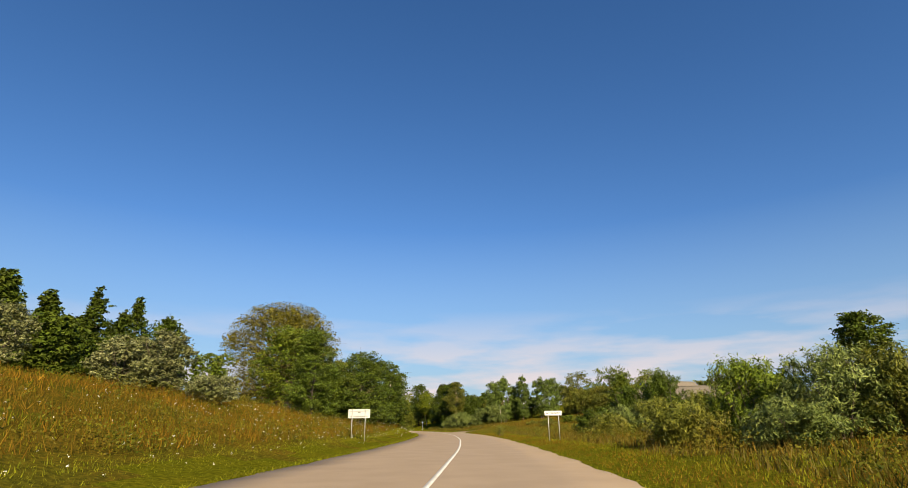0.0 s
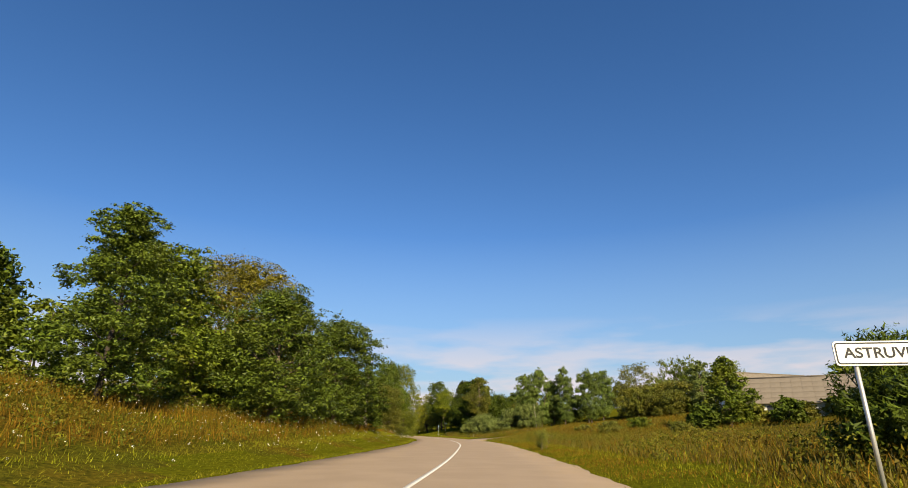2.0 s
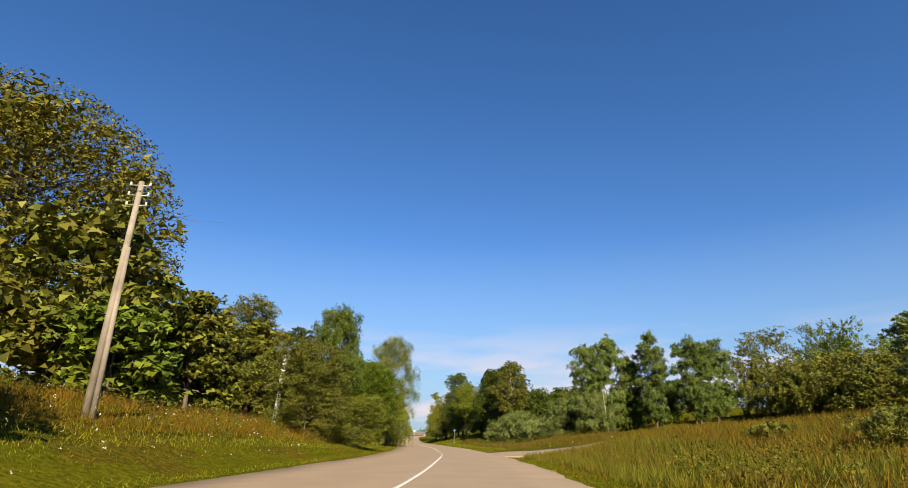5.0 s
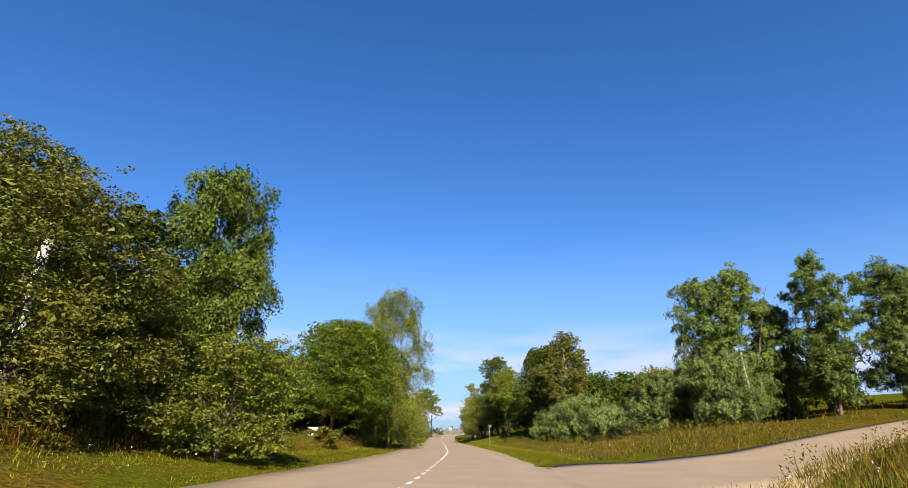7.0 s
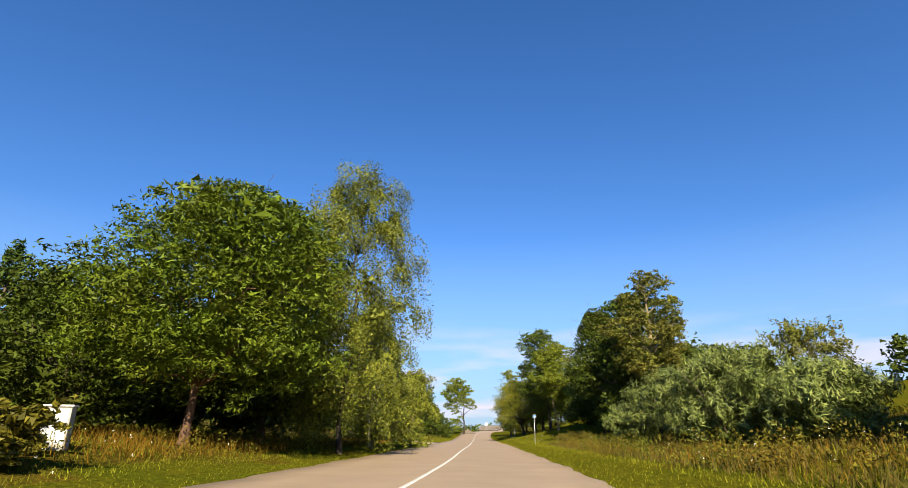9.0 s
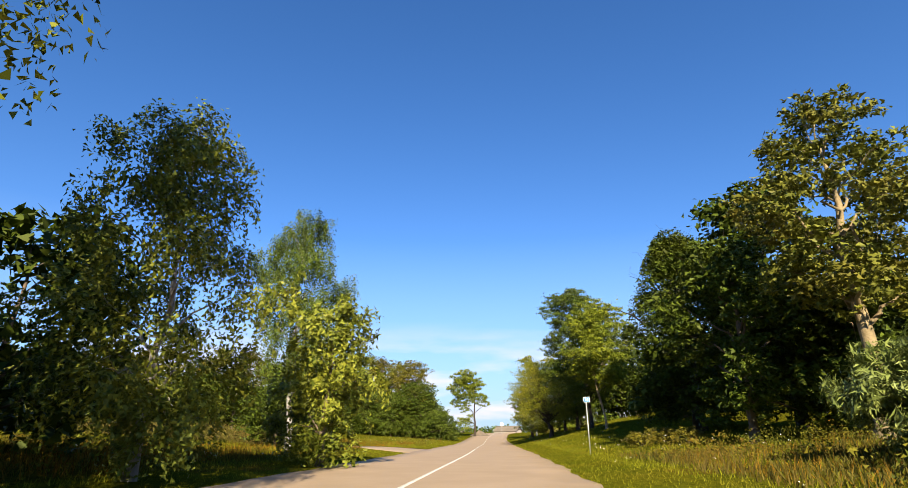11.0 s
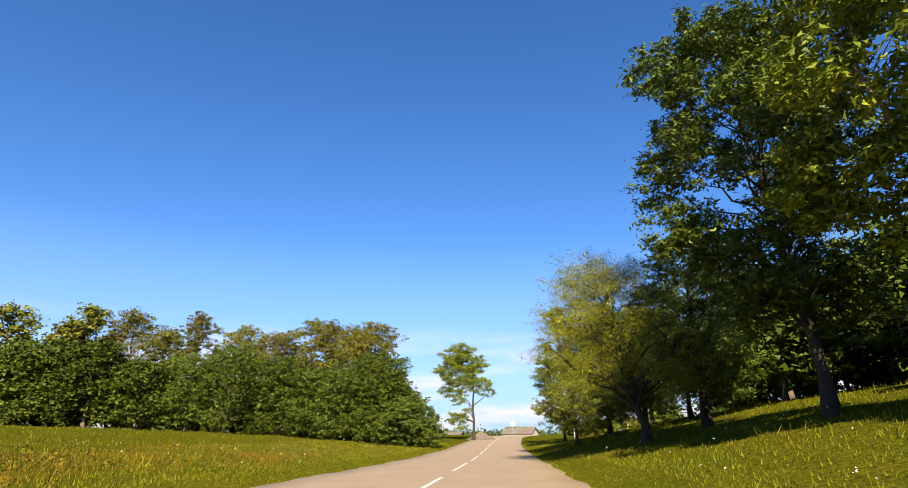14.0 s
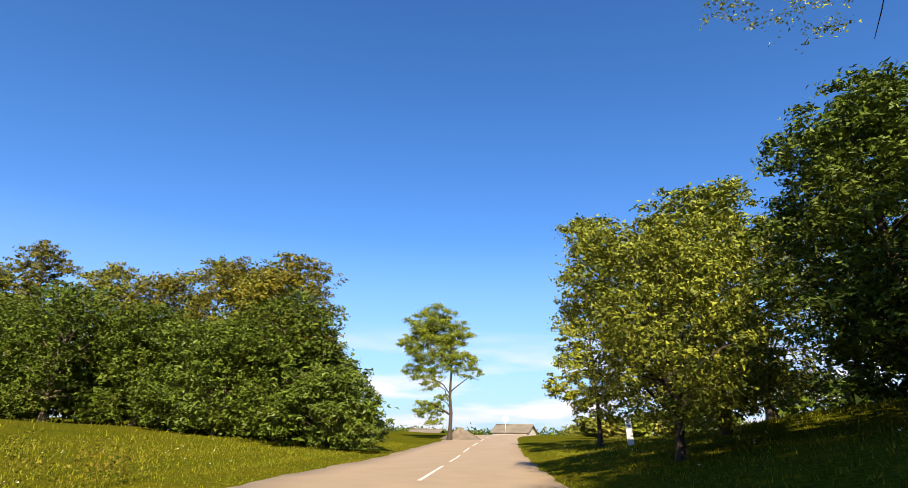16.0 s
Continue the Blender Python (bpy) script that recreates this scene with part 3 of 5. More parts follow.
def tree(x, y, h, rad, leaf="green", seed=1, base=0.18, lobes=16, count=14000, size=0.22, long=1.5, trunk=None, bark=None, name="tree", label="", group="", top=0.85, fork=0.3,
         strands=0.0, droop=0.0, stems=1, sink=0.0, spread=0.16, lean=(0.0, 0.0), squash=0.8, extra=(), hollow=0.6, z=None, gap=0.0, fill=0.12, sprays=1.0, twigs=1, true_size=True, trim=""):
    """One tree or bush: a trunk mesh with its boughs, and a crown of many leaves."""
    rng = np.random.default_rng(seed)
    root = new(name)
    root.location = (x, y, (height(x, y) if z is None else z) - sink)
    root.empty_display_size = 0.5
    ls = crown_lobes(rng, h * 1.04, h * base, rad * 0.96, lobes + 4, top=top)
    ls = [(c + np.array([lean[0], lean[1], 0]) * c[2] / h, r) for c, r in ls] + [(np.array(c, float), r) for c, r in extra]
    if gap:
        ls = [q for q in ls if rng.uniform() > gap]
    r0 = trunk or 0.022 * h
    tv, tf = limbs(rng, h, r0, ls if count > 20000 else ls[::2], fork, lean, stems, twigs if count > 20000 else 0)
    near = size < 0.16
    # leafy sprays that reach out of the crown and break its outline
    for k in range(int(sprays * (6 + 1.5 * len(ls)))):
        c, r = ls[int(rng.integers(len(ls)))]
        u = np.array([c[0], c[1], 0.0]) / (rad + 0.1) + rng.normal(size=3) * 0.5 + np.array([0, 0, 0.35])
        u /= np.linalg.norm(u) + 1e-9
        reach = rng.uniform(0.85, 1.08) * r + 0.08 * rad
        ls = ls + [(c + u * reach * t - np.array([0, 0, 0.12 * r * t * t]), max(0.10, q * r)) for t, q in ((0.80, 0.22), (0.95, 0.16), (1.08, 0.11))]
    many, large = ((0.60, 1.2) if strands else (0.44, 1.36)) if near else (0.33, 1.34)
    v, f = foliage(rng, ls, int(count * many), size * large, long, droop=droop, strands=strands, spread=spread, squash=squash, hollow=hollow, tri=True, fill=fill, slim=near)
    if true_size:
        # the crown ends where the given height and radius say
        lo, hi = np.percentile(v[:, :2], (1.5, 98.5), axis=0)
        kz = h / np.percentile(v[:, 2], 99.5)
        grow = np.array([2 * rad / (hi - lo).mean()] * 2 + [kz])
        shift = np.array([*(lean[0] * 0.6 - (hi + lo) / 2 * grow[:2])[:1], *(lean[1] * 0.6 - (hi + lo) / 2 * grow[:2])[1:], 0.0])
        up = lambda p: np.clip(p[:, 2:] / (0.5 * h), 0, 1)
        v = v * grow + shift * up(v)
        tv = tv * np.array([1, 1, kz]) * (1 + (grow - 1) * np.array([1, 1, 0]) * up(tv)) + shift * up(tv)
    if trim:
        # a close crown, no leaf outside its outline: "blunt", "slender" or "cone"
        mid = v[f].mean(1)
        q = np.clip((mid[:, 2] / h - 0.35) / 0.66, 0, 1)
        reach = {"blunt": 1.12 * np.sqrt(1 - q ** 3.2), "slender": 1 - 0.73 * q ** 1.5, "cone": 1.1 - 1.07 * np.clip(mid[:, 2] / h - 0.12, 0, 1)}[trim]
        f = f[np.hypot(mid[:, 0] - lean[0] * 0.6, mid[:, 1] - lean[1] * 0.6) < rad * reach]
        used, f = np.unique(f, return_inverse=True)
        v, f = v[used], f.reshape(-1, 3)
    v[:, 2] = np.maximum(v[:, 2], 0.05)
    part_me("trunk", mesh_np("trunk", tv, tf, bark or BARK, True), root, "")
    part_me("crown", mesh_np("crown", v, f, LEAF[leaf]), root, "")
    return tagged(root, label, "bush" if name == "bush" else "tree", group)


# left bank, before the village sign
GROVE = "grove on the left bank"
for x, y, h, r, s, n in ((-25.1, 38.0, 3.2, 2.0, 11, 24000), (-23.4, 40.0, 4.6, 1.9, 12, 24000), (-19.4, 39.0, 1.9, 1.7, 13, 16000), (-31.9, 34.0, 4.2, 2.4, 16, 20000), (-28.6, 42.5, 3.8, 2.0, 17, 14000)):
    tree(x, y, h, r, "pale", s, 0.02, 12, n, 0.10, name="bush", label="pale-leaved fruit bush on the grassy bank", stems=3, group="fruit bushes")
tree(-39.3, 78.6, 7.4, 2.9, "green", 14, 0.03, 14, 12000, 0.17, name="bush", label="green bush below tall trees on the bank", stems=2)
for k, (x, y, h, r, tip) in enumerate([(-51.4, 55, 11.3, 2.5, 0.15), (-52, 62, 11.2, 2.3, 0.1), (-52.5, 68, 9.6, 2.6, 0.5), (-55.5, 75, 15.6, 2.3, 0.06), (-55.6, 82, 13.6, 2.5, 0.12), (-57.3, 88, 17.6, 2.8, 0.06), (-47.1, 80, 12.4, 2.9, 0.4),
                                       (-46, 56, 7.0, 3.0, 0.6), (-50, 74, 9.0, 3.2, 0.6), (-60, 66, 10.0, 3.4, 0.4), (-64, 92, 14.0, 3.6, 0.2), (-73, 98, 15.5, 4.0, 0.2), (-38, 62, 5.6, 2.6, 0.5), (-62, 58, 9.5, 3.4, 0.4)]):
    tree(x, y, h, r, "dark", 20 + k, 0.0, 60, 22000, 0.17, 1.8, sprays=0.8, label="dark green upright tree in the grove", group=GROVE, top=tip)
tree(-25.5, 73.0, 11.2, 4.3, "green", 41, 0.12, 26, 52000, 0.15, 1.35, label="full green tree on the bank beside the road", group=GROVE, top=0.8)
tree(-18.2, 60.0, 9.4, 2.4, "deep", 42, 0.01, 34, 90000, 0.078, 1.35, bark=BARK_DARK, trunk=0.13, fill=0.25, label="tall leafy tree on the bank beside the road", group=GROVE, top=0.35)
tree(-16.0, 73.6, 9.2, 4.1, "deep", 43, 0.005, 30, 84000, 0.104, 1.35, label="dense green tree with a pointed top and leaves to the ground", group=GROVE, top=0.3)
tree(-20.8, 71.5, 5.4, 3.0, "green", 46, 0.01, 14, 22000, 0.13, name="bush", label="dense green bush beside a round tree", group=GROVE)
tree(-15.9, 87.3, 9.6, 3.8, "deep", 44, 0.005, 34, 96000, 0.108, 1.35, label="broad dense green tree with leaves to the ground", group=GROVE, top=0.6)
tree(-14.3, 91.0, 4.2, 2.2, "dark", 47, 0.01, 12, 20000, 0.12, name="bush", label="dark green bush at the edge of the grove", group=GROVE)
tree(-22.5, 80.0, 6.0, 3.0, "green", 49, 0.01, 14, 12000, 0.2, name="bush", label="dense green bush between tall trees", group=GROVE)
tree(-43.0, 117.5, 24.6, 11.8, "brown", 45, 0.02, 80, 170000, 0.15, top=0.85, sprays=0.0, trim="blunt", fill=0.2, label="huge old tree with browning autumn crown", group=GROVE, trunk=0.6)
tree(-28.5, 112.0, 11.5, 4.2, "olive", 48, 0.05, 16, 18000, 0.25, label="olive green tree before a huge old tree", group=GROVE)
for k, (x, y, h, r) in enumerate([(-26.3, 120, 8.4, 2.6), (-31, 126, 8.2, 3.4), (-27.5, 130, 9.0, 2.4), (-25.3, 136, 7.2, 2.4), (-36, 141, 6, 3.6), (-24, 110, 5.4, 2.8)]):
    tree(x, y, h, r, ("olive", "green")[k % 2], 50 + k, 0.02, 16, 13000, 0.2, label="low leafy tree behind the utility poles", top=0.8, group="thicket behind the poles")

# left side by the junction
# deep leaves instead of birch ones put the shade under this crown into colour
tree(-20.8, 134.1, 12.2, 2.4, "deep", 61, 0.30, 24, 84000, 0.10, 1.4, extra=[((2.7, -0.6, 6.0), 0.8), ((2.2, -0.5, 7.0), 0.9), ((1.6, -0.5, 5.6), 0.9)], label="tall birch with hanging twigs beside the junction", bark=BARK_BIRCH, strands=1.0, droop=1.2, top=0.85, trunk=0.2)
tree(-27.6, 129.5, 10.8, 3.3, "olive", 62, 0.02, 30, 80000, 0.085, 1.35, label="olive green tree at the junction", top=0.6)
tree(-24.4, 133.0, 9.0, 2.3, "dark", 64, 0.02, 20, 36000, 0.11, label="dark tree behind the junction birch", top=0.6)
tree(-20.0, 128.6, 4.8, 2.5, "olive", 63, 0.0, 28, 100000, 0.060, 1.35, name="bush", label="low yellow-green bush at the junction")
tree(-18.0, 131.6, 4.2, 2.3, "birch", 57, 0.0, 24, 72000, 0.060, 1.35, name="bush", label="olive green bush on the bank")
tree(-19.6, 125.0, 7.0, 2.7, "olive", 65, 0.0, 34, 110000, 0.060, trunk=0.06, fill=0.3, long=1.35, name="bush", label="olive green bush at the junction")
tree(-33.0, 130.0, 9.0, 4.0, "dark", 67, 0.03, 16, 14000, 0.2, label="dark tree behind the junction bushes")
tree(-51.4, 164.0, 12.4, 4.0, "thuja", 66, 0.0, 90, 90000, 0.11, 2.4, sprays=0.3, trim="cone", label="dark pointed thuja near the house", top=0.6, spread=0.10)
tree(-49.3, 166.3, 11.4, 2.4, "thuja", 68, 0.0, 60, 36000, 0.12, 2.4, sprays=0.3, trim="cone", label="smaller dark thuja beside a taller one", top=0.6, spread=0.10)
for k, (x, y, h, r) in enumerate([(-53.4, 172, 10.6, 3.0), (-62, 182, 11, 4.2), (-48, 178, 8, 3.6), (-42, 174, 8, 4.2), (-38, 182, 8.5, 4.2), (-70, 188, 11, 4.6), (-36.5, 170, 6, 3.4), (-44, 168, 7.5, 3.4)]):
    tree(x, y, h, r, ("dark", "green")[k % 2], 70 + k, 0.02, 14, 10000, 0.23, label="leafy garden tree behind the meadow", group="garden trees")
tree(-28.2, 161.2, 11.0, 5.3, "ash", 81, 0.20, 44, 170000, 0.072, 2.0, droop=0.9, sprays=0.6, trim="blunt", label="spreading green ash tree with a reddish trunk", bark=BARK_RED, trunk=0.19, fork=0.36, top=0.7, lean=(1.5, 0.0))
tree(-25.9, 170.0, 16.3, 3.8, "birch", 82, 0.03, 34, 150000, 0.080, 1.4, label="tall weeping birch with hanging twigs beside the road", bark=BARK_DARK, strands=1.7, droop=1.4, top=0.75, trunk=0.13, fill=0.3)
tree(-35.5, 161.0, 7.8, 4.2, "dark", 88, 0.06, 26, 50000, 0.115, 1.5, label="leafy green tree behind the spreading ash")
tree(-44.5, 149.5, 2.4, 2.2, "dark", 89, 0.0, 10, 9000, 0.15, name="bush", label="dark bush before the old house")
tree(-31.5, 170.5, 12.6, 4.6, "dark", 83, 0.05, 18, 20000, 0.2, label="dark tree behind the weeping birch")
tree(-29.5, 181.0, 10.2, 2.6, "birch", 90, 0.04, 18, 50000, 0.088, 1.4, label="slender weeping birch beyond a taller one", bark=BARK_BIRCH, strands=1.3, droop=1.3, top=0.6, trunk=0.14)
tree(-39.3, 201.0, 15.8, 3.1, "deep", 84, 0.20, 24, 110000, 0.084, 1.4, label="tall weeping birch near the field road", bark=BARK_BIRCH, strands=1.6, droop=1.4, top=0.7, trunk=0.2)
tree(-30.0, 190.0, 6.6, 2.0, "birch", 85, 0.02, 14, 18000, 0.12, name="bush", label="young yellow-green birch scrub at the roadside", strands=0.8, droop=1.0)
tree(-44.8, 207.0, 4.6, 2.3, "dark", 91, 0.0, 16, 18000, 0.12, name="bush", label="dark bush near the field road")
tree(-23.2, 150.6, 1.4, 0.9, "brown", 86, 0.0, 8, 5000, 0.09, name="bush", label="low rusty bush in the meadow grass")
tree(-25.2, 152.7, 1.05, 0.6, "brown", 87, 0.0, 8, 4000, 0.07, name="bush", label="low rusty bush in the meadow grass")

# wood on the left beyond the field road
HEDGE = "wood beyond the field"
rng0 = np.random.default_rng(5)
for k in range(22):
    x = -66.5 - 5.5 * k
    tree(x, 283 + 0.12 * (-62 - x) - 0.62 * max(0.0, -80 - x) + rng0.uniform(-1.5, 1.5), rng0.uniform(9.6, 12.2), rng0.uniform(4.6, 5.6), ("deep", "dark")[k % 4 != 1], 100 + k, 0.0, 30, 38000 if k < 6 else 22000, 0.158 if k < 6 else 0.22, label="broad green tree at the edge of the wood", group=HEDGE, top=0.7)
for k in range(24):
    x = -68.5 - 5.0 * k
    tree(x, (286 if k == 0 else 290) + 0.12 * (-62 - x) - 0.62 * max(0.0, -82 - x) + rng0.uniform(-2, 2), rng0.uniform(15.4, 18.6), rng0.uniform(3.6, 4.8), ("brown", "olive", "brown", "olive")[k % 4], 130 + k, 0.05, 30, 30000 if k < 9 else 12000, 0.155 if k < 9 else 0.23, sprays=0.2, fill=0.3, label="tall tree with browning crown in the wood", group=HEDGE, top=0.7)
for k in range(26):
    x = -66 - 4.4 * k
    tree(x, 286.5 + 0.12 * (-62 - x) - 0.62 * max(0.0, -80 - x) + rng0.uniform(-1, 1), rng0.uniform(6.5, 9.0), rng0.uniform(3.6, 4.4), "dark", 700 + k, 0.0, 16, 7000, 0.30, name="bush", label="dark undergrowth bush in the wood", group="undergrowth of the wood", sprays=0.3)
tree(-59.8, 282.0, 5.6, 3.8, "deep", 150, 0.0, 24, 46000, 0.13, 2.0, name="bush", label="dense green bush at the end of the wood", group=HEDGE, top=0.25)
tree(-64.4, 286.0, 9.2, 3.9, "deep", 151, 0.0, 22, 36000, 0.17, label="round green tree at the end of the wood", group=HEDGE, top=0.4)

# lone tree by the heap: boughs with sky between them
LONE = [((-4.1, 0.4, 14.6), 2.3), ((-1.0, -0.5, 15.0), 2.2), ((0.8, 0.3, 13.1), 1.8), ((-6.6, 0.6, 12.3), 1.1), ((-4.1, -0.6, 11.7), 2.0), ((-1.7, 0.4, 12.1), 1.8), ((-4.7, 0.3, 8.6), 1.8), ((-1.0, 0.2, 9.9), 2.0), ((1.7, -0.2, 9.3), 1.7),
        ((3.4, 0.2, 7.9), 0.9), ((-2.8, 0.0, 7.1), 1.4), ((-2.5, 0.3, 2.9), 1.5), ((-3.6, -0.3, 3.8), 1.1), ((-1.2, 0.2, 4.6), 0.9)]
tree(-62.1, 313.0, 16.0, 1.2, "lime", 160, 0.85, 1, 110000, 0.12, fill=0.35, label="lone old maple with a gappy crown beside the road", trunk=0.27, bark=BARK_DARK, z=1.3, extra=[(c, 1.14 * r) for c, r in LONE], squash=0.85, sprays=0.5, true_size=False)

# right side: bushes before the village sign
for k, (x, y, h, r, c) in enumerate([(11.9, 25.5, 3.5, 1.7, "green"), (14.2, 23, 3.5, 1.7, "willow"), (16.2, 22.4, 3.3, 1.9, "olive"), (8.6, 25.0, 1.9, 1.3, "olive"), (24, 30, 3.0, 2.2, "dark"), (25, 25, 3.2, 2.6, "olive"), (11.2, 21.2, 1.7, 1.3, "willow"),
                                   (18.9, 21.5, 3.3, 2.2, "dark"), (22, 58, 3.2, 2.0, "olive"), (26, 56, 3.4, 2.2, "dark"), (10.4, 46.5, 1.7, 1.6, "olive"), (10.2, 51.5, 2.0, 1.5, "dark"), (12.6, 50.2, 2.2, 1.8, "willow"), (15.0, 49.6, 2.6, 1.9, "olive"), (15.4, 60, 4.4, 1.5, "dark"), (16.6, 54, 4.6, 1.7, "green"), (16.6, 50.2, 4.9, 1.3, "dark"), (27, 60, 3.6, 2.2, "olive"), (32, 62, 3.8, 2.4, "willow"), (29, 46, 3.4, 2.2, "dark"), (33, 52, 3.6, 2.4, "olive"), (20, 41, 1.6, 1.4, "olive")]):
    tree(x, y, h, r, c, 170 + k, 0.0, 20, 22000 if y < 32 else 15000, 0.062 if y < 32 else 0.08, 3.0, name="bush", label="wild willow bush on the verge", stems=3, group="verge bushes", top=0.6, strands=-0.7, droop=-1.5)
for x, y in ((30.5, 110.5), (34.5, 108.0), (39.0, 105.5), (44.0, 103.0), (49.0, 101.0)):
    tree(x, y, 2.2, 2.1, "olive", int(x), 0.0, 10, 7000, 0.18, name="bush", label="olive green bush along the barn wall", group="bushes along the barn")
tree(76.6, 112, 15.6, 4.3, "dark", 185, 0.4, 20, 18000, 0.27, label="tall round-topped tree on the rise behind bushes", top=0.95, sprays=0.3)
tree(27.0, 108.5, 8.2, 2.7, "green", 186, 0.0, 30, 34000, 0.15, sprays=0.3, label="pointed green tree near the barn", top=0.2)
tree(22.3, 104.5, 3.0, 1.6, "dark", 187, 0.02, 10, 8000, 0.16, name="bush", label="dark green bush near the barn")
tree(30.5, 101.5, 2.8, 1.6, "dark", 188, 0.02, 10, 8000, 0.16, name="bush", label="dark green bush near the barn")
for k, (x, y, h, r, c) in enumerate([(28.9, 168, 11.4, 4.4, "olive"), (39.6, 172, 12.0, 4.6, "green"), (37.7, 150, 9.8, 2.2, "willow"), (27.0, 164, 7.2, 3.6, "olive"), (34, 158, 7.0, 3.4, "olive"), (45, 182, 11, 4, "green"), (50, 172, 8.6, 3.6, "olive"), (42, 164, 7, 3.6, "olive"), (56, 186, 11, 4.6, "green"),
                                   (5.2, 200, 8.8, 3.4, "olive"), (-0.5, 206, 7.6, 1.4, "dark"), (1.9, 205, 7.2, 1.3, "olive"), (9.5, 166, 5.4, 2.6, "dark"), (26, 154, 5.6, 3.2, "olive"), (29, 157, 6.4, 3.2, "olive"), (34, 163, 7.6, 3.8, "green"), (31, 150, 5.0, 3.0, "olive"), (44, 158, 7.0, 3.6, "olive"), (38, 158, 6.6, 3.4, "olive"), (15, 168.5, 6.0, 2.8, "dark")]):
    tree(x, y, h, r, c, 200 + k, 0.0, 24, 20000, 0.145, 1.8, label="leafy tree in the thicket at the bend", group="thicket at the bend", strands=-0.9 if k % 2 else 0.0, droop=-0.8)
# tall willows and willow scrub beyond the side road
for k, (x, y, h, r) in enumerate([(3.7, 159.0, 11.2, 2.3), (6.6, 161.0, 12.2, 2.2), (11.9, 159.0, 11.6, 1.9), (9.4, 163.0, 9.4, 2.0), (17.2, 160.5, 10.8, 2.2), (20.4, 164.0, 10.4, 2.4)]):
    tree(x, y, h, r, "sallow", 230 + k, 0.04, 36, 56000, 0.082, 2.8, gap=0.1, fill=0.12, trunk=0.12, strands=0.5, droop=0.6, label="tall upright willow with pale green leaves", group="tall willows", top=0.75, stems=2)
for k, (x, y, h, r) in enumerate([(4.2, 156.5, 5.0, 2.6), (0.6, 160.0, 4.6, 2.5), (-3.4, 168.0, 3.0, 2.0), (-5.8, 173.5, 4.6, 2.9), (-8.2, 181, 4.4, 2.8), (-10.6, 187, 2.8, 2.0)]):
    tree(x, y, h, r, "willow", 240 + k, 0.0, 26, 44000, 0.068, 4.0, strands=-0.55, droop=-1.2, sprays=0.4, name="bush", label="silvery grey-green willow bush beside the meadow", stems=4, group="willow bushes")
for k, (x, y, h, r) in enumerate([(13.0, 112, 1.6, 1.4), (18.0, 117, 1.5, 1.5), (20.0, 104, 1.3, 1.5), (25.5, 113, 1.8, 1.6), (10.5, 119, 1.0, 1.0)]):
    tree(x, y, h, r, ("olive", "green")[k % 2], 430 + k, 0.0, 12, 12000, 0.075, 2.4, name="bush", label="low olive green bush in the dry meadow", stems=3, group="meadow bushes", strands=-0.3, droop=-1.0)
for k, (x, y) in enumerate([(-18.3, 206.0), (-16.9, 207.2), (-15.6, 205.2)]):
    tree(x, y, 1.0, 0.9, "brown", 290 + k, 0.0, 8, 5000, 0.06, name="bush", label="rusty weed clump in the meadow grass", stems=3, group="rusty weed clumps")
tree(2.5, 76.6, 1.4, 0.42, "olive", 440, 0.0, 14, 5000, 0.030, 3.0, name="bush", label="young willow sapling at the road edge", stems=3, strands=-0.5, droop=-1.4, top=0.5)
# trees on the right after the bend
tree(-8.9, 196.8, 15.2, 3.3, "olive", 250, 0.28, 26, 40000, 0.13, label="tall olive green tree standing above the others", bark=BARK_PALE, top=0.3, gap=0.2)
tree(-12.5, 204.0, 11.2, 3.7, "dark", 251, 0.02, 24, 40000, 0.15, label="broad dark green tree beside the road", top=0.6)
tree(-6.5, 203.0, 8.4, 3.6, "dark", 252, 0.02, 18, 20000, 0.2, label="dark green tree behind the road sign")
tree(-9.0, 208.5, 15.6, 4.2, "dark", 267, 0.1, 26, 30000, 0.2, label="tall dark tree among others on the bank", bark=BARK_DARK)
tree(-14.2, 216.3, 15.4, 5.2, "dark", 253, 0.0, 90, 150000, 0.10, top=0.6, sprays=0.1, hollow=0.2, fill=0.3, trim="slender", label="tall dark green tree on the bank", trunk=0.4, bark=BARK_DARK)
tree(-21.9, 230.7, 13.2, 3.7, "lime", 254, 0.30, 26, 90000, 0.095, 2.0, label="tall ash tree with pale leaning trunks", lean=(-0.4, 0.3), bark=BARK_PALE, stems=2, trunk=0.15, fork=0.45, top=0.8)
tree(-24.4, 238.5, 16.6, 3.6, "deep", 255, 0.14, 42, 150000, 0.085, 1.8, lean=(-1.6, 0.0), sprays=0.5, fill=0.25, trunk=0.21, bark=BARK_DARK, label="green ash tree on the bank", top=0.95)
tree(-15.0, 240.0, 5.0, 3.2, "dark", 256, 0.15, 16, 16000, 0.2, label="dark tree on the grassy bank")
tree(-30.7, 247.6, 9.9, 4.5, "yellow", 257, 0.22, 38, 270000, 0.036, 1.5, hollow=0.4, bark=BARK_DARK, twigs=6, fill=0.14, label="wide yellowing tree overhanging the verge", lean=(-1.6, -0.2), trunk=0.26, droop=0.5, sprays=0.4, extra=[((-5.2, 0.0, 4.8), 0.9), ((-4.4, 7.4, 8.2), 0.8), ((-3.2, 7.8, 8.0), 0.8), ((-4.6, 0.2, 5.4), 1.2), ((-4.0, -1.2, 6.8), 1.5), ((-4.0, 1.6, 6.4), 1.4), ((-3.6, 5.0, 8.6), 1.1), ((-3.2, 3.8, 8.8), 1.3)], top=0.6)
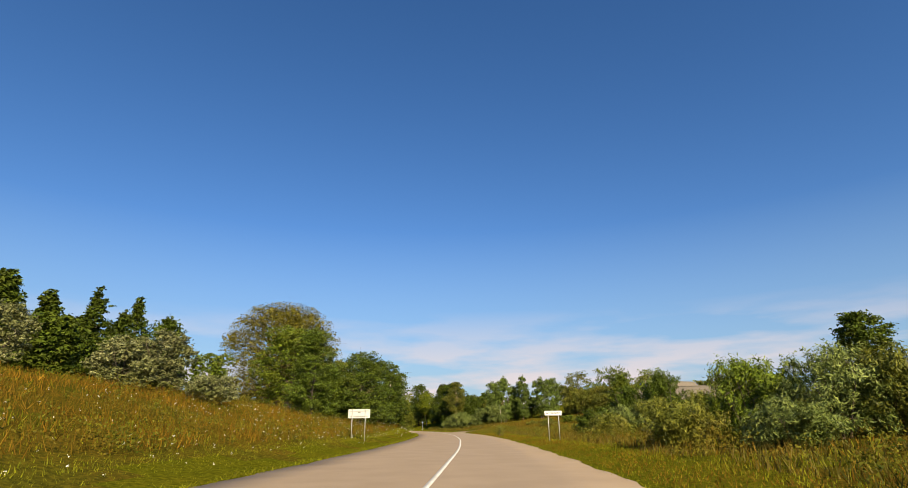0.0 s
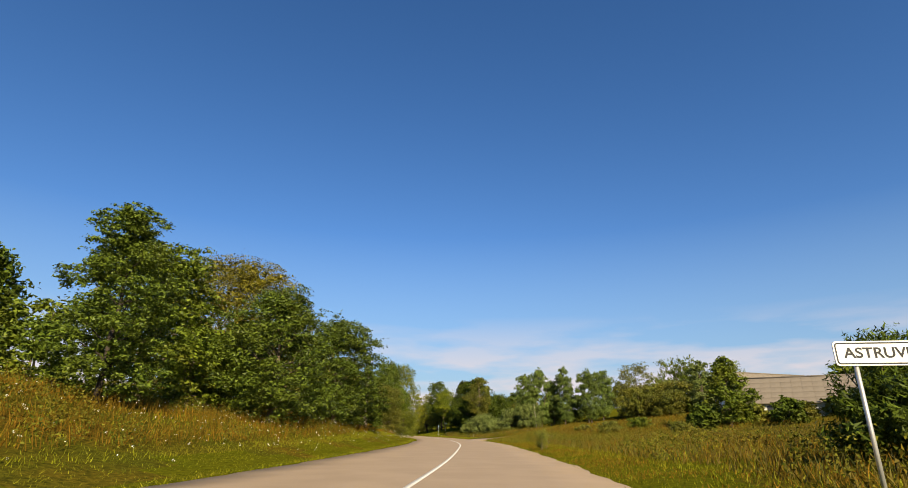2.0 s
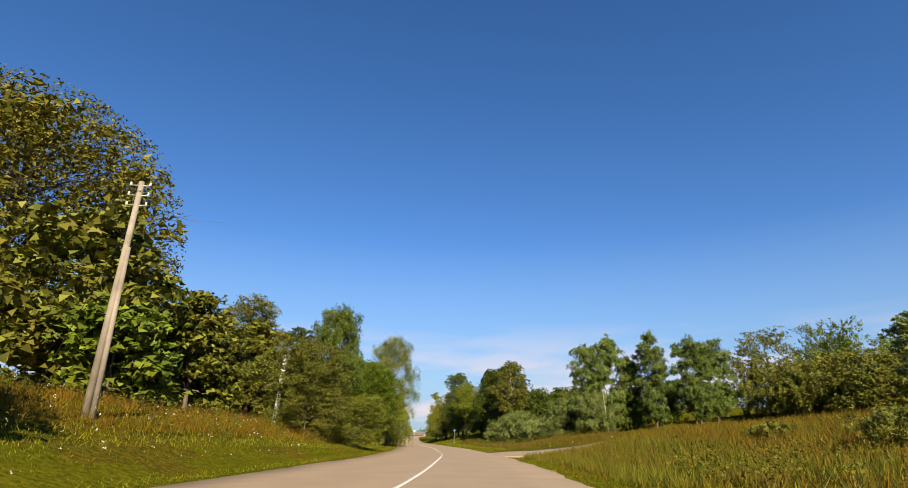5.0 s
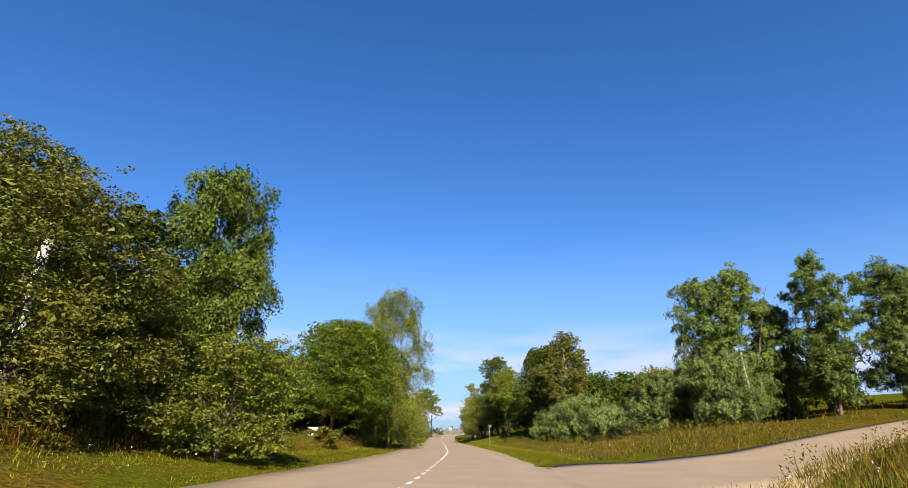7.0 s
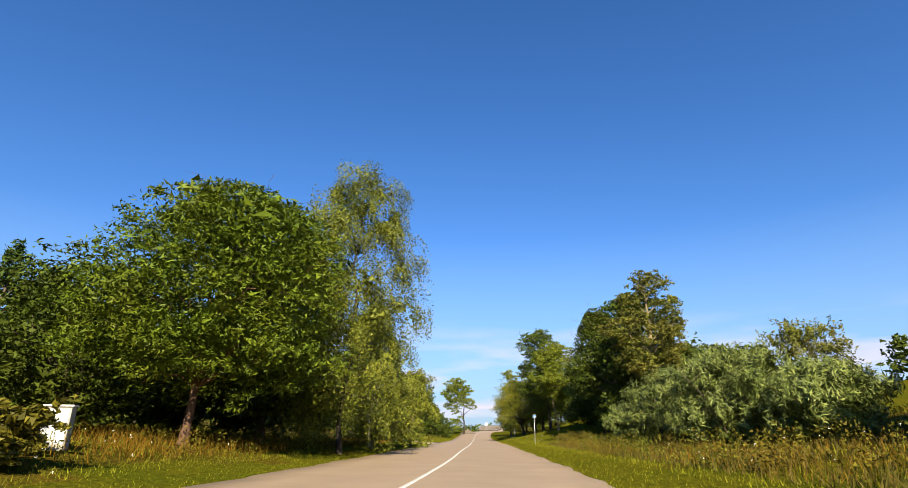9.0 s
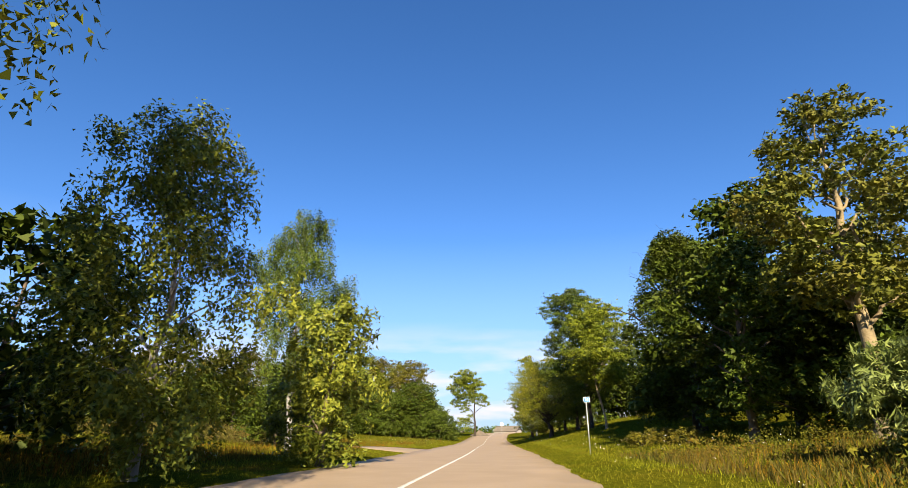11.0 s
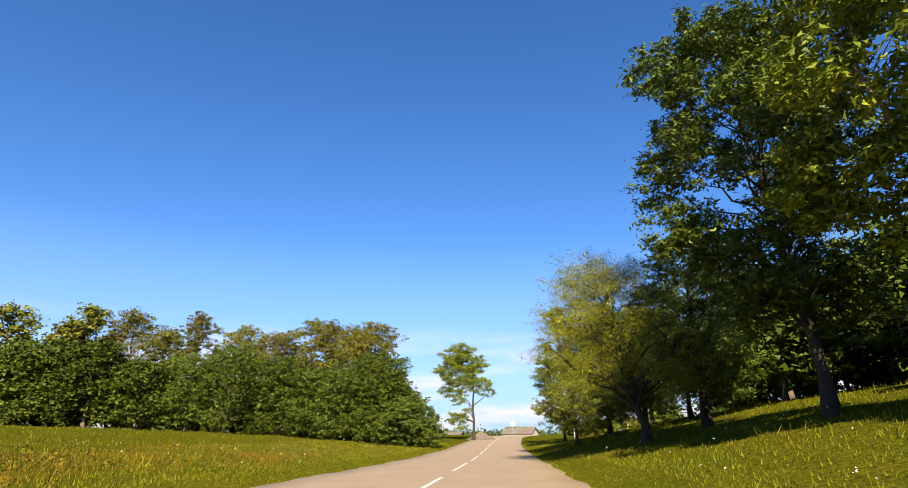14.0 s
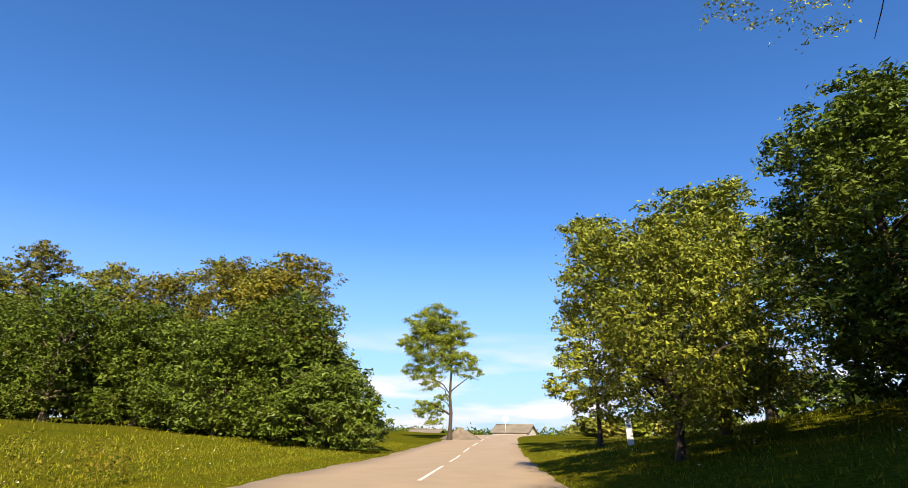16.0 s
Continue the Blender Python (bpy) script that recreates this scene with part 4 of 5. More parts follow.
tree(-31.0, 263.0, 9.5, 2.8, "deep", 266, 0.10, 30, 90000, 0.075, 1.6, sprays=0.4, label="green tree on the shaded bank", trunk=0.22, bark=BARK_DARK)
# added crown: its deep leaves supply the shaded right half of the yellowing tree
tree(-27.5, 250.8, 11.2, 3.3, "deep", 258, 0.12, 32, 70000, 0.09, sprays=0.4, top=0.6, label="deep green tree standing in for a neighbour's shaded half", trunk=0.26, bark=BARK_DARK)
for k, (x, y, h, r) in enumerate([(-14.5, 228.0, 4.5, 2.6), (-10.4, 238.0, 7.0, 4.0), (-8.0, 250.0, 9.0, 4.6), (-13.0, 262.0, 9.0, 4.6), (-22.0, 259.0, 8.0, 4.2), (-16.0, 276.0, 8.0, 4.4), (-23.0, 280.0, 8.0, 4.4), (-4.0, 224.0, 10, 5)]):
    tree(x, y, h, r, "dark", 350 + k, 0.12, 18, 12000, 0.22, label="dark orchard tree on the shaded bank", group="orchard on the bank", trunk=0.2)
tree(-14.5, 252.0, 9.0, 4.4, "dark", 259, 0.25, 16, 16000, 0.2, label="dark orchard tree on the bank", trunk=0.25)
tree(-36.9, 265.4, 7.8, 3.3, "birch", 260, 0.08, 32, 90000, 0.078, 1.4, sprays=0.4, label="olive green tree near the white post", trunk=0.16, bark=BARK_DARK)
tree(-34.8, 272.0, 11.2, 3.1, "birch", 268, 0.08, 24, 56000, 0.10, label="olive green tree on the bank", trunk=0.2, bark=BARK_DARK, top=0.6)
tree(-27.6, 269.0, 12.0, 3.6, "deep", 261, 0.08, 26, 40000, 0.12, bark=BARK_DARK, label="dark tree on the shaded bank", trunk=0.22)
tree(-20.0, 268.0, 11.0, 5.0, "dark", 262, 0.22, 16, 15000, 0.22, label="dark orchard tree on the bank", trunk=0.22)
tree(-41.2, 285.0, 16.0, 2.8, "yellow", 263, 0.04, 26, 50000, 0.12, label="tall yellowing tree near the road end", top=0.8, gap=0.1, trunk=0.15, bark=BARK_DARK)
tree(-36.0, 288.0, 15.8, 3.6, "yellow", 264, 0.05, 26, 40000, 0.135, label="yellow-green tree near the road end", trunk=0.18, bark=BARK_DARK)
tree(-31.0, 284.0, 12.0, 4.6, "olive", 265, 0.05, 26, 44000, 0.12, label="olive green tree near the road end")
for k, (x, y, h, r) in enumerate([(-44, 318, 2.5, 2.4), (-42, 334, 3, 3), (-47, 352, 2.5, 3), (-38, 350, 4, 4), (-30, 345, 6, 5), (-54, 440, 6, 5), (-66, 460, 5, 5), (-34, 380, 5, 5), (-20, 320, 7, 5)]):
    tree(x, y, h, r, ("olive", "green", "dark")[k % 3], 270 + k, 0.02, 12, 6000, 0.3, name="bush", label="distant leafy bush beyond the road end", group="far bushes")
for k in range(9):
    y = 232 + 8.5 * k
    tree(float(centre(y)) + 40 + 3 * math.sin(k * 2.1), y, 8.0, 5.4, "dark", 380 + k, 0.0, 14, 7000, 0.38, name="bush", label="dark hedge bush above the orchard bank", group="hedge above the orchard")
# woods that close the view behind the banks
BACK = "woods behind the banks"
rng4 = np.random.default_rng(41)
for k in range(16):
    y = 60 + 12.5 * k
    tree(float(centre(y)) - rng4.uniform(72, 92), y, rng4.uniform(8, 13), rng4.uniform(5, 6.5), ("dark", "green", "olive")[k % 3], 300 + k, 0.01, 14, 7000, 0.36, label="dark leafy tree in the woods behind the bank", group=BACK)
for k in range(14):
    y = 60 + 17 * k
    tree(float(centre(y)) + rng4.uniform(80, 120), y, rng4.uniform(6, 10), rng4.uniform(4.5, 6), ("dark", "green", "olive")[k % 3], 330 + k, 0.01, 12, 4000, 0.40, label="dark leafy tree in the woods behind the bank", group=BACK)
# far woods that close the view
rng2 = np.random.default_rng(77)
far_p, far_o = [], []
for a in np.linspace(0, 2 * np.pi, 260):
    rr = rng2.uniform(650, 1100)
    x, y = -30 + rr * math.cos(a), 160 + rr * math.sin(a)
    n = 260
    q = rng2.normal(size=(n, 3)) * np.array([13, 13, 2.6]) + np.array([x, y, height(x, y) + 3.5])
    far_p.append(q)
    far_o.append(rng2.normal(size=(n, 3)))
v, f = leaves(rng2, np.concatenate(far_p), 2.3, np.concatenate(far_o), 1.3, tri=True)
tagged(new("far_woods", mesh_np("far_woods", v, f, LEAF["dark"])), "distant dark woods on the horizon", "woods", kind="stuff")


# ---- grass and weeds ----
def blades(rng, x, y, hgt, wid, lean=0.5):
    """Three-cornered blades standing on the land."""
    n = len(x)
    z = land(x, y) - 0.03
    a = rng.uniform(0, 2 * np.pi, n)
    b = np.stack([np.cos(a), np.sin(a), np.zeros(n)], 1) * (wid * 0.5)[:, None]
    tip = np.stack([rng.normal(size=n) * lean * hgt, rng.normal(size=n) * lean * hgt, hgt], 1)
    p = np.stack([x, y, z], 1)
    v = np.stack([p - b, p + b, p + tip], 1).reshape(-1, 3)
    return v, np.arange(3 * n).reshape(-1, 3)


def by_junction(x, y, d):
    """True on the mouth of the village road and just beside it."""
    near = np.interp(x, [-6, -2.5, -0.6, 1.5, 3.4, 6.1, 9.5, 18], [122, 126.5, 130.4, 134.5, 137.9, 141.5, 146.1, 153.8])
    far = np.interp(x, [-6, -4.3, 1.7, 13.2, 20], [141.0, 140.9, 142.4, 153.6, 160])
    return (y > near) & (y < far) & (x < 21)


def meadow(seed, n, dmin, dmax, h0, h1, width, mat, name, label, sides=(-1, 1), y0=-6.0, y1=300.0, power=1.6, patch=0.0, lean=0.35):
    rng = np.random.default_rng(seed)
    y = rng.uniform(y0, y1, n)
    side = rng.choice(sides, n)
    d = dmin + (dmax - dmin) * rng.uniform(0, 1, n) ** power
    edge = np.where(side < 0, half_l(y), half_r(y))
    x, yy = beside(y, side * (edge + d))
    keep = np.ones(n, bool)
    if patch:
        pn = np.sin(x * 0.9 + 2 * np.sin(yy * 0.23)) * np.sin(yy * 0.7 + 1.5 * np.sin(x * 0.31))
        keep &= pn + rng.normal(size=n) * 0.5 > patch
    keep &= ~((side > 0) & by_junction(x, yy, d))
    keep &= ~((side < 0) & (np.abs(yy - np.interp(d, [0, 3, 7, 13, 26, 50], [216.5, 216.2, 217.5, 219.5, 223.5, 229.5])) < 2.5 + 3.6 * np.exp(-d / 5.0) + 2.5 * np.exp(-d / 1.5)))
    x, yy = x[keep], yy[keep]
    h = rng.uniform(h0, h1, len(x))
    v, f = blades(rng, x, yy, h, np.full(len(x), width) * rng.uniform(0.6, 1.4, len(x)), lean)
    return tagged(new(name, mesh_np(name, v, f, mat)), label, "grass", kind="stuff")


meadow(1, 130000, -0.10, 3.2, 0.03, 0.12, 0.028, GRASS, "verge_grass", "short mown green grass along the road edge", power=1.2, lean=0.6)
meadow(2, 60000, 2.2, 8.0, 0.07, 0.20, 0.030, GRASS, "verge_grass", "long green grass on the verge", power=1.3, y1=190)
meadow(6, 110000, 2.0, 16.0, 0.05, 0.18, 0.034, GRASS, "verge_grass", "rough green grass on the verge", power=1.3, y0=186, y1=300)
meadow(3, 60000, 3.4, 16.0, 0.25, 0.75, 0.026, HAY, "dry_grass", "tall dry straw-coloured meadow grass", sides=(-1,), power=1.2, patch=-0.45, y1=196)
meadow(14, 18000, 3.4, 16.0, 0.2, 0.55, 0.026, HAY, "dry_grass", "tall dry straw-coloured meadow grass", sides=(1,), power=1.2, patch=-0.45, y1=125)
meadow(15, 14000, 3.4, 16.0, 0.12, 0.42, 0.026, HAY, "dry_grass", "thin dry grass among rusty weeds", sides=(1,), power=1.2, patch=0.0, y0=125, y1=196)
meadow(16, 34000, 3.0, 16.0, 0.10, 0.42, 0.034, WEED_DRY, "weeds", "low rusty olive weeds in the meadow", sides=(1,), power=1.2, patch=-0.45, y0=125, y1=196)
meadow(17, 36000, 0.3, 4.0, 0.04, 0.17, 0.026, HAY, "dry_grass", "short dry yellow grass along the road edge", sides=(1,), power=1.0, patch=-0.15, y1=112, lean=0.6)
meadow(4, 28000, 8.0, 45.0, 0.25, 0.6, 0.05, HAY, "dry_grass", "tall dry straw-coloured meadow grass", sides=(-1,), power=1.2, patch=0.1, y1=196)
meadow(18, 12000, 8.0, 45.0, 0.2, 0.5, 0.05, HAY, "dry_grass", "dry grass on the rough slope", sides=(1,), power=1.2, patch=0.1, y1=196)
meadow(19, 34000, 3.0, 30.0, 0.12, 0.5, 0.04, WEED_DRY, "weeds", "low rusty olive weeds on the rough slope", sides=(1,), power=1.2, patch=-0.6, y1=125)
meadow(9, 14000, 1.0, 10.0, 0.2, 0.45, 0.03, WEED, "weeds", "rough olive weeds on the verge before the junction", sides=(1,), y0=98, y1=125, power=1.0)
meadow(8, 9000, 9.0, 45.0, 0.4, 0.85, 0.04, HAY, "dry_grass", "tall dry grass on the bank before the village road", sides=(1,), y0=100, y1=136, power=1.0)
meadow(10, 22000, 6.0, 45.0, 0.35, 0.75, 0.04, WEED, "verge_grass", "rank green grass on the bank before the village road", sides=(1,), y0=96, y1=136, power=1.0, patch=-0.2)
meadow(7, 26000, 4.5, 16.0, 0.12, 0.36, 0.03, HAY, "dry_grass", "patches of dry grass in the green meadow", sides=(-1,), y0=196, y1=252, patch=0.2)
meadow(5, 30000, 6.0, 45.0, 0.15, 0.4, 0.06, GRASS, "verge_grass", "long green grass on the verge", power=1.2)


def weeds(seed, n, dmin, dmax, sides, y0, y1, label):
    """Leafy weeds: short stalks with small leaves, in drifts."""
    rng = np.random.default_rng(seed)
    y = rng.uniform(y0, y1, n)
    d = dmin + (dmax - dmin) * rng.uniform(0, 1, n) ** 1.2
    side = rng.choice(sides, n)
    x, yy = beside(y, side * (np.where(side < 0, half_l(y), half_r(y)) + d))
    keep = np.sin(x * 0.5 + np.sin(yy * 0.2)) * np.sin(yy * 0.45) + rng.normal(size=n) * 0.4 > 0.1
    keep &= ~((side > 0) & by_junction(x, yy, d))
    keep &= ~((side < 0) & (np.abs(yy - np.interp(d, [0, 3, 7, 13, 26, 50], [216.5, 216.2, 217.5, 219.5, 223.5, 229.5])) < 3.0 + 3.8 * np.exp(-d / 5.0) + 2.5 * np.exp(-d / 1.5)))
    keep &= ~((side > 0) & (yy > 110) & (yy < 131) & (d < 18))
    x, yy = x[keep], yy[keep]
    m, k = len(x), 24
    hh = rng.uniform(0.35, 1.0, m)
    t = rng.uniform(0.15, 1, (m, k))
    p = np.stack([np.repeat(x[:, None], k, 1) + rng.normal(size=(m, k)) * 0.14, np.repeat(yy[:, None], k, 1) + rng.normal(size=(m, k)) * 0.14, land(x, yy)[:, None] + hh[:, None] * t], -1).reshape(-1, 3)
    v, f = leaves(rng, p, 0.05, rng.normal(size=p.shape), 2.0, tri=True)
    return tagged(new("weeds", mesh_np("weeds", v, f, WEED)), label, "weeds", kind="stuff")


weeds(11, 12000, 3.0, 16.0, (-1, 1), -4, 200, "leafy green and rusty weeds in the meadow")
rng_b = np.random.default_rng(13)
bx, by = rng_b.uniform(-78, -41.8, 5600), rng_b.uniform(205, 234, 5600)
road_y = np.interp(-bx, [41, 47, 60, 84], [217.5, 219.5, 223.5, 229.5])
near_side = (by < road_y - 2.5 - 1.3 * np.exp((bx + 41) / 4.0)) & (by > road_y - 11 - 0.12 * (-42 - bx))
bx, by = bx[near_side], by[near_side]
m, k = len(bx), 46
bh = rng_b.uniform(0.8, 1.45, m) * np.clip((-40.3 - bx) / 4.0, 0.5, 1.0) * (1.05 + 0.35 * np.sin(bx * 0.7) * np.sin(by * 0.9 + 1))
bt = rng_b.uniform(0.05, 1, (m, k))
bp = np.stack([bx[:, None] + rng_b.normal(size=(m, k)) * 0.17 * (1.2 - bt * 0.8), by[:, None] + rng_b.normal(size=(m, k)) * 0.17 * (1.2 - bt * 0.8), land(bx, by)[:, None] + bh[:, None] * bt], -1).reshape(-1, 3)
bv, bf = leaves(rng_b, bp, 0.045, rng_b.normal(size=bp.shape), 2.4, tri=True)
tagged(new("weeds", mesh_np("weeds", bv, bf, WEED_DRY)), "tall rusty green weeds beside the field road", "weeds", kind="stuff")
weeds(12, 700, 2.0, 10.0, (-1,), 224, 262, "leafy green weeds at the field edge")


# ---- built things ----
def box(bm, x0, x1, y0, y1, z0, z1, bevel=0.0):
    """A box added to bm, its edges chamfered."""
    made = bmesh.ops.create_cube(bm, size=1.0, matrix=Matrix.Translation(((x0 + x1) / 2, (y0 + y1) / 2, (z0 + z1) / 2)) @ Matrix.Diagonal((x1 - x0, y1 - y0, z1 - z0, 1)))
    if bevel:
        es = list({e for v in made["verts"] for e in v.link_edges})
        bmesh.ops.bevel(bm, geom=es, offset=bevel, segments=2, affect="EDGES", profile=0.5)
    return bm


def boxed(name, dims, mat, parent, bevel=0.0, label=""):
    return part(name, box(bmesh.new(), *dims, bevel), mat, parent, label)


def rod(name, a, b, r0, r1, mat, parent, label="", sides=12):
    bm = bmesh.new()
    a, b = Vector(a), Vector(b)
    m = Matrix.Translation((a + b) / 2) @ (b - a).to_track_quat("Z", "Y").to_matrix().to_4x4()
    bmesh.ops.create_cone(bm, cap_ends=True, segments=sides, radius1=r0, radius2=r1, depth=(b - a).length, matrix=m)
    for fc in bm.faces:
        fc.smooth = len(fc.verts) == 4
    return part(name, bm, mat, parent, label)


def rounded_plate(bm, w, h, t, r, y=0.0):
    """An upright plate in the xz plane with rounded corners, its face towards -y."""
    ring = []
    for cx, cz, a0 in ((w / 2 - r, h / 2 - r, 0), (-w / 2 + r, h / 2 - r, 90), (-w / 2 + r, -h / 2 + r, 180), (w / 2 - r, -h / 2 + r, 270)):
        for k in range(5):
            a = radians(a0 + 22.5 * k)
            ring.append((cx + r * math.cos(a), cz + r * math.sin(a)))
    f = bm.faces.new([bm.verts.new((x, y, z)) for x, z in ring])
    ext = bmesh.ops.extrude_face_region(bm, geom=[f])
    bmesh.ops.translate(bm, verts=[v for v in ext["geom"] if isinstance(v, bmesh.types.BMVert)], vec=(0, t, 0))
    bmesh.ops.recalc_face_normals(bm, faces=bm.faces)
    return bm


def border(bm, w, h, r, line_w, y):
    """A thin frame line just inside a rounded plate."""
    def ring(w, h, r):
        out = []
        for cx, cz, a0 in ((w / 2 - r, h / 2 - r, 0), (-w / 2 + r, h / 2 - r, 90), (-w / 2 + r, -h / 2 + r, 180), (w / 2 - r, -h / 2 + r, 270)):
            for k in range(5):
                a = radians(a0 + 22.5 * k)
                out.append(bm.verts.new((cx + r * math.cos(a), y, cz + r * math.sin(a))))
        return out
    o, i = ring(w, h, r), ring(w - 2 * line_w, h - 2 * line_w, max(0.005, r - line_w))
    for k in range(len(o)):
        n = (k + 1) % len(o)
        bm.faces.new((o[k], o[n], i[n], i[k]))
    return bm


def lettering(text, size, mat, parent, loc, width=None):
    """Raised letters facing -y."""
    cu = bpy.data.curves.new("lettering", "FONT")
    cu.body, cu.size, cu.align_x, cu.align_y, cu.extrude, cu.offset = text, size, "CENTER", "CENTER", 0.001, size * 0.018
    tmp = new("lettering", cu)
    dg = bpy.context.evaluated_depsgraph_get()
    dg.update()
    me = bpy.data.meshes.new_from_object(tmp.evaluated_get(dg))
    bpy.data.objects.remove(tmp)
    me.name = "lettering"
    xs = [v.co.x for v in me.vertices]
    k = width / (max(xs) - min(xs)) if width else 1.0
    me.transform(Matrix.Translation(loc) @ Matrix.Rotation(radians(90), 4, "X") @ Matrix.Diagonal((k, 1, 1, 1)))
    me.materials.clear()
    me.materials.append(mat)
    ob = new("lettering", me)
    ob.parent = parent
    return ob


def thing(name, x, y, z=None, turn=0.0, lean=(0.0, 0.0)):
    ob = new(name)
    ob.empty_display_size = 0.3
    ob.matrix_basis = pose(x, y, height(x, y) if z is None else z, lean[0], lean[1], turn)
    return ob


# village name sign
g = height(5.65, 44.6)
s = thing("village_sign", 5.65, 44.6, turn=-2)
for px in (-0.40, 0.40):
    rod("post", (px, 0.03, -0.3), (px, 0.03, 2.32 - g), 0.03, 0.03, STEEL, s, "grey steel post")
panel = part("sign_panel", rounded_plate(bmesh.new(), 1.34, 0.34, 0.02, 0.05), SIGN_WHITE, s, "white panel with black border")
panel.location = (0, -0.015, 2.17 - g)
part("border_line", border(bmesh.new(), 1.30, 0.30, 0.045, 0.018, -0.003), SIGN_BLACK, panel, "black border line")
lettering("ASTRUVKA", 0.20, SIGN_BLACK, panel, (0, -0.003, 0.0), 1.10)
tagged(s, "white village name sign with black letters on two posts", "road sign")

# back of the sign for the other direction
g = height(-9.6, 44.4)
s = thing("road_sign", -9.6, 44.4, turn=-12)
for px, pz in ((-0.56, 2.66), (0.56, 2.60)):
    rod("post", (px, -0.05, -0.3), (px, -0.05, pz - g), 0.03, 0.03, STEEL, s, "grey steel post")
panel = part("sign_panel", rounded_plate(bmesh.new(), 1.86, 0.68, 0.02, 0.05), SIGN_BACK, s, "plain pale back of the panel")
panel.location = (0, 0.0, 2.31 - g)
for bz in (-0.2, 0.2):
    boxed("bracket", (-0.80, 0.80, -0.022, -0.004, bz - 0.025, bz + 0.025), STEEL, panel)
boxed("sticker", (-0.10, 0.12, -0.006, -0.001, 0.04, 0.09), SIGN_BLACK, panel, label="small dark maker's sticker")
tagged(s, "road sign seen from its plain pale back", "road sign")

# kilometre sign
g = height(-20.72, 201.3)
s = thing("kilometre_sign", -20.72, 201.3, turn=14)
rod("post", (0, 0, -0.3), (0, 0, 2.76 - g), 0.03, 0.03, STEEL, s, "grey steel post")
panel = part("sign_panel", rounded_plate(bmesh.new(), 0.34, 0.27, 0.015, 0.02), SIGN_WHITE, s, "white-edged plate")
panel.matrix_basis = pose(0.03, -0.04, 2.90 - g, 0, -4, 0)
part("blue_field", rounded_plate(bmesh.new(), 0.305, 0.235, 0.003, 0.015, -0.004), SIGN_BLUE, panel, "blue field")
lettering("16", 0.19, SIGN_WHITE, panel, (0, -0.006, 0.0))
tagged(s, "small blue kilometre sign numbered 16 on a post", "road sign")

# wooden power pole with a strut
g = height(-16.4, 100.7)
s = thing("utility_pole", -16.4, 100.7)
top = 10.0 - g
rod("pole", (0, 0, -0.5), (0.12, 0, top), 0.14, 0.095, WOOD_GREY, s)
rod("brace", (0.20, 0.10, -0.5), (0.16, 0.03, top - 2.6), 0.10, 0.08, WOOD_GREY, s)
for k, dz in enumerate((0.15, 0.55, 0.95)):
    arm = rod("crossarm", (-0.28, -0.1, top - dz), (0.42, 0.1, top - dz), 0.025, 0.025, STEEL, s)
    for q in (-0.26, 0.40):
        rod("insulator", (q, q * 0.28, top - dz), (q, q * 0.28, top - dz + 0.14), 0.05, 0.03, PORCELAIN, arm, "pale porcelain insulator")
tagged(s, "grey wooden power pole with a shorter pole bound beside it", "utility pole")


def cable(a, b, sag, label):
    pts = [Vector(a).lerp(Vector(b), t / 16) - Vector((0, 0, sag * 4 * (t / 16) * (1 - t / 16))) for t in range(17)]
    v, f = tube([(np.array(p), 0.012) for p in pts], 5)
    return tagged(new("power_cable", mesh_np("power_cable", v, f, SIGN_BLACK, True)), label, "cable", "power cables")


for dz, q in ((0.05, -0.26), (0.45, 0.40)):
    cable((-16.3 + q, 100.7, 10.05 - dz), (-30.0, 97.0, 10.4 - dz), 0.25, "thin dark power cable from the pole into trees")
cable((-16.3, 100.7, 8.6), (-19.8, 101.9, height(-19.8, 101.9)), 0.0, "taut guy wire from pole to ground")

# white concrete post with a strut
g = height(-23.6, 127.9)
s = thing("concrete_post", -23.6, 127.9)
top = 7.6 - g
bm = box(bmesh.new(), -0.14, 0.14, -0.11, 0.11, -0.5, top, 0.02)
bmesh.ops.transform(bm, matrix=Matrix.Shear("XY", 4, (0.06, 0.0)), verts=bm.verts)
part("post", bm, WHITEWASH, s)
rod("strut", (-0.25, 0.2, -0.5), (0.06 * (top - 1.2) - 0.1, 0.02, top - 1.2), 0.11, 0.09, WHITEWASH, s, sides=6)
boxed("cap_bracket", (0.06 * top - 0.05, 0.06 * top + 0.3, -0.04, 0.04, top - 0.3, top - 0.22), STEEL, s)
tagged(s, "white concrete pole with a strut on the bank", "utility pole")

# thin pale pole by the willows
s = thing("utility_pole", 5.6, 155.5)
rod("pole", (0, 0, -0.4), (-0.35, 0, 4.6), 0.07, 0.05, CONCRETE, s)
rod("pipe_end", (-0.34, 0, 4.45), (-0.34, 0, 4.75), 0.07, 0.07, STEEL, s)
tagged(s, "thin pale leaning pole before the willows", "utility pole")

# white marker post at the verge
s = thing("marker_post", -39.0, 279.2)
bm = box(bmesh.new(), -0.17, 0.17, -0.12, 0.12, -0.4, 1.45, 0.025)
bmesh.ops.transform(bm, matrix=Matrix.Shear("XY", 4, (-0.06, 0.0)), verts=bm.verts)
part("post", bm, WHITEWASH, s)
for mx, mz in ((-0.02, 1.22), (0.04, 1.02)):
    boxed("dark_mark", (mx - 0.16, mx - 0.02, -0.126, -0.119, mz - 0.03, mz + 0.03), SIGN_BLACK, s, label="dark painted mark")
tagged(s, "leaning white concrete marker post on the verge", "marker post")

